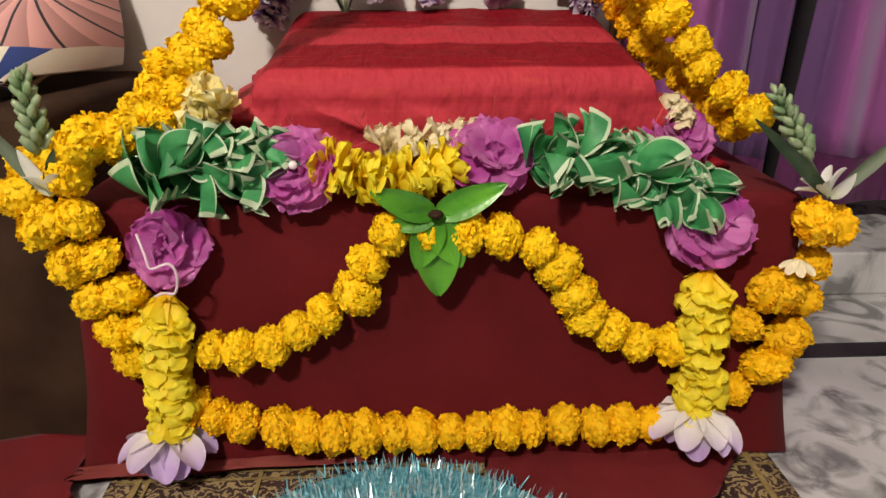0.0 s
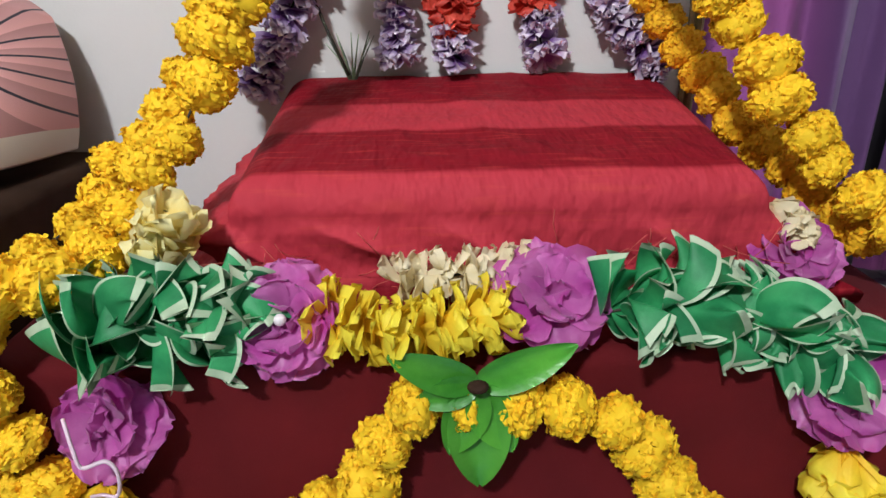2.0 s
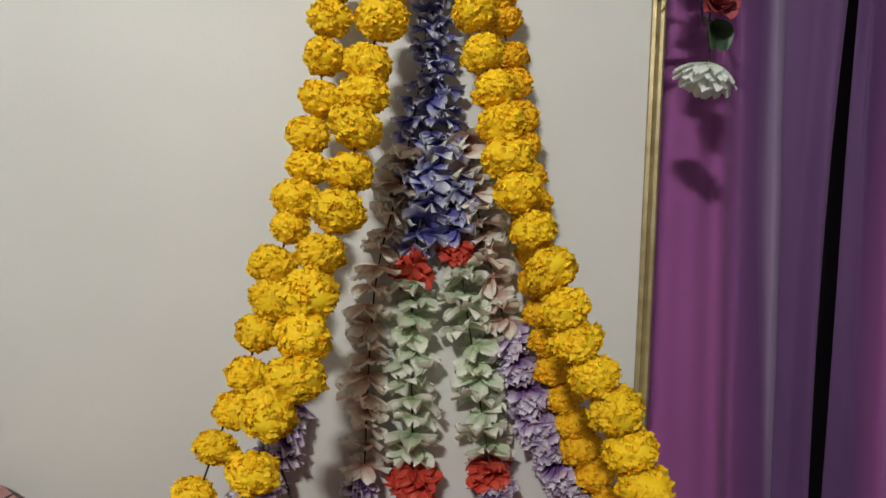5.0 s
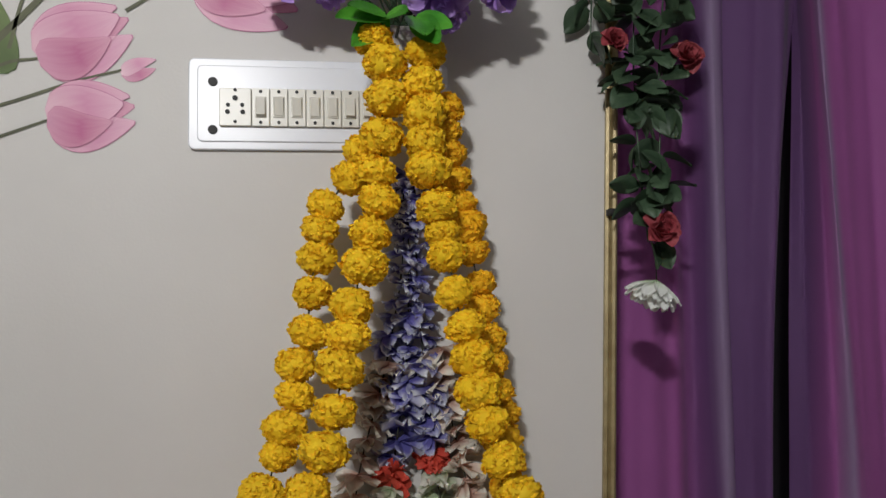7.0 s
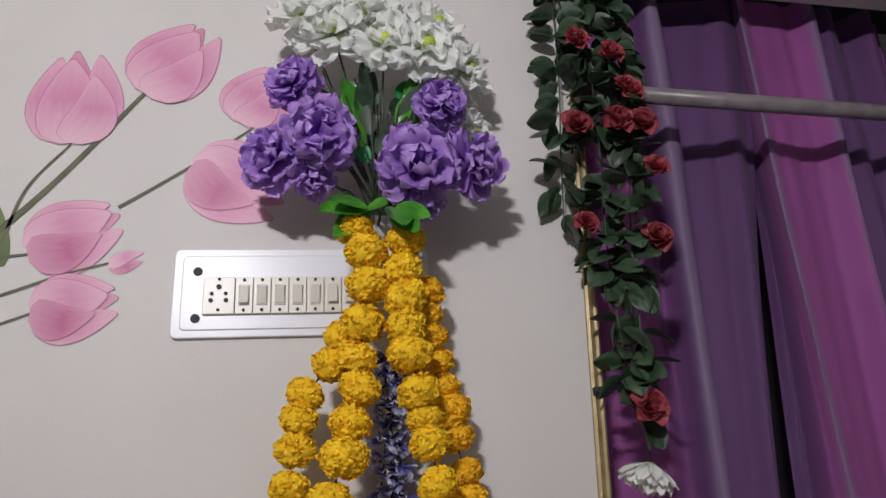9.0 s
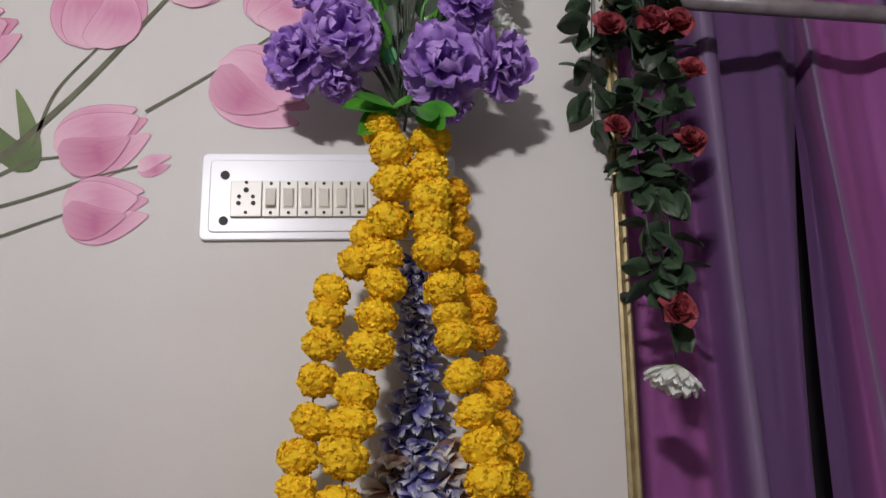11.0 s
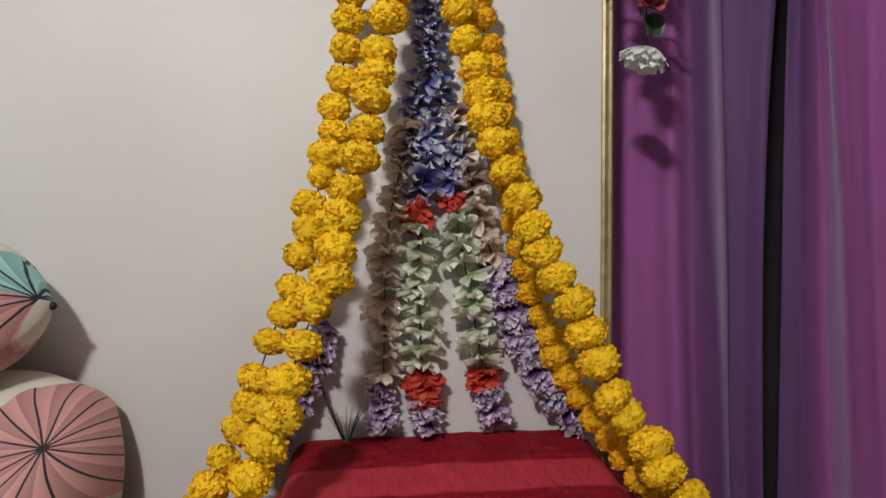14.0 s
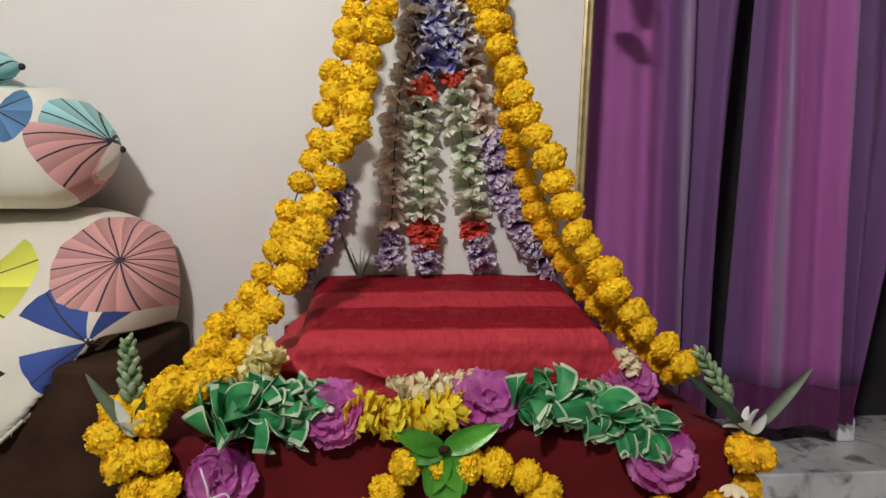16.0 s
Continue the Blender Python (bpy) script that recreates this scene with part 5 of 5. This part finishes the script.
def sticker_petal(bm, base, tip, width, y, bend=0.0, lean=0.5, n=10):
    """A flat petal outline on the wall between two points (x, z)."""
    uvl = bm.loops.layers.uv.verify()
    b, t = Vector((base[0], base[1])), Vector((tip[0], tip[1]))
    d = t - b
    s = Vector((-d.y, d.x)).normalized()
    rows = []
    for j in range(n + 1):
        v = j / n
        w = width * 0.5 * max(0.03, math.sin(math.pi * min(1, (v ** 0.62) * 0.91 + 0.08)) ** 0.75)
        c = b + d * v + s * bend * math.sin(math.pi * v)
        rows.append([(c + s * w * u, v) for u in (-1, -0.5, 0, 0.5, 1)])
    vs = [[bm.verts.new((p.x, y, p.y)) for p, v in r] for r in rows]
    for j in range(n):
        for i in range(4):
            f = bm.faces.new((vs[j][i], vs[j][i + 1], vs[j + 1][i + 1], vs[j + 1][i]))
            for lp, (jj, ii) in zip(f.loops, ((j, i), (j, i + 1), (j + 1, i + 1), (j + 1, i))):
                lp[uvl].uv = (ii / 4, jj / n)
    return bm


def tulip(base, tip, width, label, seed, bud=False, lower=False):
    ob = thing("tulip_sticker", (base[0], 1.599, base[1]), label, "wall sticker", "tulip wall stickers")
    b, t = Vector(base), Vector(tip)
    d = t - b
    s = Vector((-d.y, d.x)).normalized()
    rng = random.Random(seed)
    # width, where the tip lies across and along the cup, how far the petal bows out
    specs = [(0.66, 0.04, 1.0, 0.0, TULIP_DEEP), (0.68, -0.23, 0.98, -0.17, TULIP), (0.68, 0.24, 0.95, 0.17, TULIP), (0.86, 0.08, 0.92, 0.03, TULIP), (0.62, -0.14, 0.74, -0.14, TULIP_DEEP if lower else TULIP)]
    if bud:
        specs = [(0.60, -0.25, 0.92, -0.12, TULIP_DEEP), (0.62, 0.2, 1.0, 0.1, TULIP)]
    for k, (w, off, ln, bow, mat) in enumerate(specs):
        w, off, ln = w * rng.uniform(0.94, 1.06), off + rng.uniform(-0.05, 0.05), ln * rng.uniform(0.97, 1.03)
        tp, bs = b + d * ln + s * width * off, b + s * width * off * 0.08
        part("petal_rim", sticker_petal(bmesh.new(), bs, tp + (tp - bs) * 0.012, width * w * 1.03, 1.5988 - 0.0006 * k, width * bow), TULIP_RIM, ob, "darker pink rim", smooth=False)
        part("petal", sticker_petal(bmesh.new(), bs, tp, width * w, 1.5985 - 0.0006 * k, width * bow), mat, ob, smooth=False)
    return ob


def sticker_line(pts, w, mat, label):
    ob = thing("stem_sticker", (pts[0][0], 1.599, pts[0][1]), label, "wall sticker", "tulip wall stickers")
    _, fine = along([(x, 1.5978, z) for x, z in pts], 0.05)
    bm = bmesh.new()
    prev = None
    for k, p in enumerate(fine):
        d = (fine[min(k + 1, len(fine) - 1)] - fine[max(k - 1, 0)]).normalized()
        s = Vector((-d.z, 0, d.x)) * w * (1 - 0.45 * k / len(fine))
        cur = (bm.verts.new(p - s), bm.verts.new(p + s))
        if prev:
            bm.faces.new((prev[0], prev[1], cur[1], cur[0]))
        prev = cur
    part("stem", bm, mat, ob, smooth=False)


tulip((-0.600, 2.150), (-0.606, 2.358), 0.150, "pink tulip wall sticker standing upright", 1)
tulip((-0.478, 2.272), (-0.365, 2.435), 0.150, "pink tulip wall sticker leaning over", 2)
tulip((-0.642, 1.922), (-0.490, 1.998), 0.125, "pink tulip wall sticker lying sideways", 3, False, True)
tulip((-0.372, 2.112), (-0.190, 2.040), 0.145, "pink tulip wall sticker behind the bouquet", 4, False, True)
tulip((-0.620, 1.810), (-0.478, 1.832), 0.112, "deep pink tulip wall sticker lying sideways", 5, False, True)
tulip((-0.500, 1.900), (-0.440, 1.922), 0.044, "small pink tulip bud wall sticker", 6, True)
tulip((-0.90, 2.12), (-0.755, 2.20), 0.14, "pink tulip wall sticker at the mural's edge", 7)
tulip((-0.285, 2.215), (-0.215, 2.345), 0.12, "pale pink tulip wall sticker beside the bouquet", 8)
sticker_line([(-0.86, 1.78), (-0.70, 1.962), (-0.60, 2.09), (-0.478, 2.272)], 0.0075, STEM_PRINT, "thick brown-green printed stem on the wall")
sticker_line([(-0.69, 1.935), (-0.665, 2.05), (-0.600, 2.150)], 0.0035, STEM_PRINT, "thin printed stem on the wall")
sticker_line([(-0.80, 1.84), (-0.70, 1.905), (-0.642, 1.920)], 0.004, STEM_PRINT, "thin printed stem on the wall")
sticker_line([(-0.82, 1.79), (-0.69, 1.835), (-0.58, 1.88), (-0.500, 1.906)], 0.0035, STEM_PRINT, "thin printed stem on the wall")
sticker_line([(-0.80, 1.73), (-0.69, 1.778), (-0.620, 1.808)], 0.0035, STEM_PRINT, "thin printed stem on the wall")
sticker_line([(-0.497, 2.018), (-0.42, 2.075), (-0.33, 2.145), (-0.235, 2.225)], 0.0035, STEM_PRINT, "thin printed stem on the wall")
lf = thing("leaf_sticker", (-0.69, 1.599, 1.9), "printed green leaf on the wall", "wall sticker", "tulip wall stickers")
part("leaf", sticker_petal(bmesh.new(), (-0.683, 1.895), (-0.775, 1.99), 0.05, 1.5983, 0.01), LEAF_PRINT, lf, smooth=False)
part("leaf", sticker_petal(bmesh.new(), (-0.683, 1.895), (-0.735, 2.055), 0.035, 1.5979, -0.006), LEAF_PRINT, lf, smooth=False)

# ---- rose vine by the curtain ----
vine = thing("rose_vine", (0.45, 1.55, 2.5), "hanging artificial rose vine with dark leaves and faded red roses", "hanging vine")
rng = random.Random(66)
PATHS = [[(0.40, 1.56, 2.62), (0.395, 1.55, 2.35), (0.380, 1.545, 2.15), (0.372, 1.545, 1.98)], [(0.47, 1.57, 2.62), (0.47, 1.55, 2.40), (0.465, 1.54, 2.15), (0.455, 1.535, 1.93), (0.462, 1.535, 1.75), (0.478, 1.54, 1.60)], [(0.54, 1.58, 2.62), (0.535, 1.555, 2.40), (0.53, 1.545, 2.15), (0.51, 1.54, 1.95), (0.505, 1.535, 1.80), (0.49, 1.54, 1.60)]]
leaf_me = []
for k in range(3):
    bm = bmesh.new()
    petal(bm, Matrix.Identity(4), 0.056, 0.046, 0.22, -0.2, 0.05, 6, 7, 0.48, rng, False, True)
    leaf_me.append(mesh_of("rose_leaf", bm, DARK_LEAF))
for pts, dens in zip(PATHS, (70, 115, 130)):
    spots, fine = along(pts, 0.004)
    part("stem", tube(bmesh.new(), fine[::6], 0.0018, 5), DARK_LEAF, vine)
    for k in range(dens):
        p, d = spots[int(rng.random() ** 1.5 * (len(spots) - 1))]
        m = Matrix.Translation(p - Vector((0.45, 1.55, 2.5))) @ pose(0, 0, 0, rng.uniform(-60, 60), rng.uniform(-20, 70), rng.uniform(120, 420)) @ Matrix.Translation((0.008, 0, 0)) @ Matrix.Diagonal([rng.uniform(0.75, 1.25)] * 3 + [1])
        part("leaf", rng.choice(leaf_me), None, vine, m=m)
for at, s in [((0.404, 1.51, 2.20), 0.027), ((0.494, 1.50, 2.208), 0.028), ((0.545, 1.50, 2.205), 0.028), ((0.571, 1.51, 2.11), 0.023), ((0.545, 1.50, 1.95), 0.025), ((0.404, 1.51, 1.98), 0.020), ((0.482, 1.50, 1.617), 0.028), ((0.54, 1.51, 2.29), 0.022), ((0.50, 1.51, 2.38), 0.026), ((0.43, 1.52, 2.42), 0.024), ((0.525, 1.51, 2.30), 0.022)]:
    bm = bmesh.new()
    for ring, n, tilt in ((0, 5, -25), (1, 5, -48), (2, 4, -68), (3, 3, -80)):
        for k in range(n):
            m = Matrix.Translation(at) @ pose(0, 0, 0, 75 + rng.uniform(-20, 20), 0, rng.uniform(-20, 20)) @ pose(0, 0, 0, 0, 0, 360 * (k + 0.5 * ring) / n) @ pose(0, 0, 0, 0, tilt, 0)
            petal(bm, m, s * (1.4 - 0.14 * ring), s * 1.5, 0.5, -0.15, 0.03, 5, 4, 0.6, rng)
    part("rose", bm, ROSE, vine, "faded red fabric rose")
part("tendril", tube(bmesh.new(), [(0.488, 1.53, 1.60), (0.485, 1.525, 1.56), (0.482, 1.52, 1.525)], 0.001, 4), STRING, vine)
white = thing("hanging_flower", (0.482, 1.52, 1.52), "white fabric flower hanging upside down under the vine", "fabric flower")
for ring, n, tilt, ln in ((0, 14, 24, 0.060), (1, 12, 34, 0.058), (2, 10, 48, 0.050)):
    for k in range(n):
        m = Matrix.Translation((0.482, 1.52, 1.525 - 0.004 * ring)) @ pose(0, 0, 0, 4, 20, 0) @ pose(0, 0, 0, 0, 0, 360 * (k + 0.5 * ring) / n + rng.uniform(-6, 6)) @ pose(0, 0, 0, rng.uniform(-12, 12), tilt + rng.uniform(-6, 6), 0)
        part("petal", petal(bmesh.new(), m, ln * rng.uniform(0.9, 1.08), 0.026, 0.25, -0.18, 0.10, 5, 5, 0.7, rng), WHITE, white)
clip = thing("cable_clip", (0.435, 1.57, 1.665), "small dark clip on the gilded moulding", "clip")
part("clip", box(bmesh.new(), (0.412, 1.565, 1.655), (0.435, 1.585, 1.668), 0.002), BLACK, clip)

# ---- stack of bedding on a dark trunk ----
trunk = thing("trunk", (-0.95, 1.38, 0), "trunk covered with dark brown cloth against the wall", "trunk")
bm = cloth_box((-1.40, 1.16, 0.004), (-0.585, 1.575, 0.60), 0.02, 20.0, 0.018, 40, 20, 20)
part("cover", bm, BROWN, trunk)
part("body", box(bmesh.new(), (-1.36, 1.20, 0.0), (-0.63, 1.56, 0.57), 0.006), BROWN, trunk)

PINK, BLUE, LIME, AQUA = (0.40, 0.20, 0.19), (0.012, 0.04, 0.19), (0.50, 0.52, 0.06), (0.22, 0.42, 0.42)
QUILT = print_material("parasol_print_sheet", (0.66, 0.63, 0.54), [(-0.676, 0.582, 0.165, BLUE, 100, 158, 4), (-0.676, 0.582, 0.12, BLUE, 56, 82, 4), (-0.676, 0.582, 0.125, BLUE, -166, -118, 4), (-0.676, 0.582, 0.024, (0.50, 0.45, 0.55), -180, 180, 6), (-0.676, 0.768, 0.138, PINK, -180, 180, 14), (-0.95, 0.70, 0.15, LIME, -100, 60, 6), (-0.97, 0.47, 0.12, AQUA, -180, 180, 5)], 1)
BOLSTER = print_material("parasol_print_bolster", (0.66, 0.64, 0.55), [(-0.70, 1.02, 0.13, AQUA, 20, 180, 14), (-0.70, 1.02, 0.16, PINK, -180, -110, 16), (-0.90, 1.045, 0.085, (0.05, 0.14, 0.26), -100, 60, 6), (-0.9, 1.22, 0.12, AQUA, -180, 180, 7)], 2)

HEM = material("pale_hem", (0.58, 0.55, 0.46), (0.66, 0.63, 0.54), 0.8, 60, 0.3)

# folded quilt: slopes back from a hanging front, with an uneven lower hem
quilt = thing("folded_quilt", (-0.9, 1.4, 0.6), "folded cream quilt printed with pink, blue and lime parasols", "quilt", "stack of bedding")
sec = [(1.135, 0.46), (1.145, 0.55), (1.185, 0.635), (1.27, 0.715), (1.37, 0.785), (1.44, 0.845), (1.50, 0.88), (1.565, 0.885)]
_, line = along([(0, y, z) for y, z in sec], 0.01)
nx, nv = 80, len(line) - 1


def quilt_point(i, j, inner=0.0):
    p = line[j]
    v = j / nv
    right = -0.638 + 0.05 * math.sin(min(1, max(0, (p.z - 0.5) / 0.4)) * math.pi) - 0.06 * max(0, v - 0.72) / 0.28
    u = i / nx
    x = -1.40 + (right + 1.40) * u
    edge = min(0.985, max(0.0, (x - (right - 0.14)) / 0.14))
    z, y = p.z, p.y
    hem = 0.44 + 0.19 * max(0.0, min(1.0, (x + 0.83) / 0.17))
    if v < 0.5 and z < hem:
        z = hem + (z - 0.46) * 0.12
        y = max(y, 1.135 + (hem - 0.46) * 0.35)
    k = 1 - math.sqrt(max(0.0, 1 - edge * edge))
    y += (1.57 - y) * k
    z -= 0.05 * k * v
    q = Vector((x, y, z))
    w = 0.012 * noise.noise(Vector((x * 7, z * 7, 3))) + 0.006 * noise.noise(Vector((x * 18, z * 15, 5)))
    return q + Vector((0, -w - inner * 0, w * 0.6))


bm = bmesh.new()
uvl = bm.loops.layers.uv.new()
g = [[bm.verts.new(quilt_point(i, j)) for i in range(nx + 1)] for j in range(nv + 1)]
arc = [0.0]
for a, b in zip(line, line[1:]):
    arc.append(arc[-1] + (b - a).length)
for j in range(nv):
    for i in range(nx):
        f = bm.faces.new((g[j][i], g[j][i + 1], g[j + 1][i + 1], g[j + 1][i]))
        for lp in f.loops:
            p = lp.vert.co
            lp[uvl].uv = (p.x, p.z + 0.25 * (p.y - 1.40))
low = [bm.verts.new(g[0][i].co + Vector((0, 0.03, -0.004))) for i in range(nx + 1)]
for i in range(nx):
    f = bm.faces.new((low[i], low[i + 1], g[0][i + 1], g[0][i]))
    for lp in f.loops:
        lp[uvl].uv = (lp.vert.co.x, lp.vert.co.z)
bmesh.ops.recalc_face_normals(bm, faces=bm.faces[:])
hem_line = [quilt_point(i, 0) + Vector((0, -0.001, -0.002)) for i in range(0, nx + 1, 2)]
part("sheet", bm, QUILT, quilt)
part("hem", tube(bmesh.new(), hem_line, 0.0045, 6), HEM, quilt, "pale stitched hem")
rng = random.Random(23)
fray = bmesh.new()
for p in hem_line[16:]:
    q = p + Vector((rng.uniform(-0.006, 0.006), -0.002, -rng.uniform(0.004, 0.014)))
    tube(fray, [p, p.lerp(q, 0.6) + Vector((0.002, -0.002, 0)), q], 0.001, 4)
part("frayed_edge", fray, HEM, quilt, "loose pale threads")["kind"] = "stuff"


def bolster(at, x0, x1, ry, rz, mat, label, seed):
    ob = thing("bolster", at, label, "bolster", "stack of bedding")
    bm = bmesh.new()
    uvl = bm.loops.layers.uv.new()
    n, m = 48, 44
    rows = []
    for j in range(n + 1):
        u = j / n
        x = x0 + (x1 - x0) * u
        e = min(u, 1 - u) * (x1 - x0) / 0.15
        r = math.sin(min(1, e) * math.pi / 2) ** 0.72 if e < 1 else 1
        r = max(r, 0.02)
        row = []
        for k in range(m):
            a = math.tau * k / m
            pk = 1 + 0.035 * math.cos(a * 16) * (1 - min(1, e)) + 0.03 * noise.noise(Vector((x * 6 + seed, math.cos(a) * 2, math.sin(a) * 2)))
            sy, sz = math.cos(a), math.sin(a)
            sq = 1 / max(abs(sy), abs(sz)) ** 0.30
            row.append(bm.verts.new((x, at[1] + ry * r * pk * sy * sq * 0.94, at[2] + rz * r * pk * sz * sq * 0.94)))
        rows.append(row)
    for a, b in zip(rows, rows[1:]):
        for k in range(m):
            f = bm.faces.new((a[k], a[(k + 1) % m], b[(k + 1) % m], b[k]))
            for lp in f.loops:
                p = lp.vert.co
                lp[uvl].uv = (p.x, p.z + 0.4 * (p.y - at[1]))
    bm.faces.new(rows[0])
    bm.faces.new(rows[-1][::-1])
    bmesh.ops.recalc_face_normals(bm, faces=bm.faces[:])
    part("cover", bm, mat, ob)
    knot = bmesh.new()
    bmesh.ops.create_icosphere(knot, subdivisions=2, radius=0.008, matrix=Matrix.Translation((x1, at[1], at[2])))
    part("gather", knot, BLACK, ob, "dark gathered end")
    return ob


bolster((-0.98, 1.45, 1.015), -1.35, -0.688, 0.120, 0.142, BOLSTER, "cream bolster printed with aqua and pink parasols on the quilt", 3.0)
bolster((-1.2, 1.47, 1.195), -1.5, -0.905, 0.085, 0.062, BOLSTER, "small printed cushion on top of the bolster", 6.0)
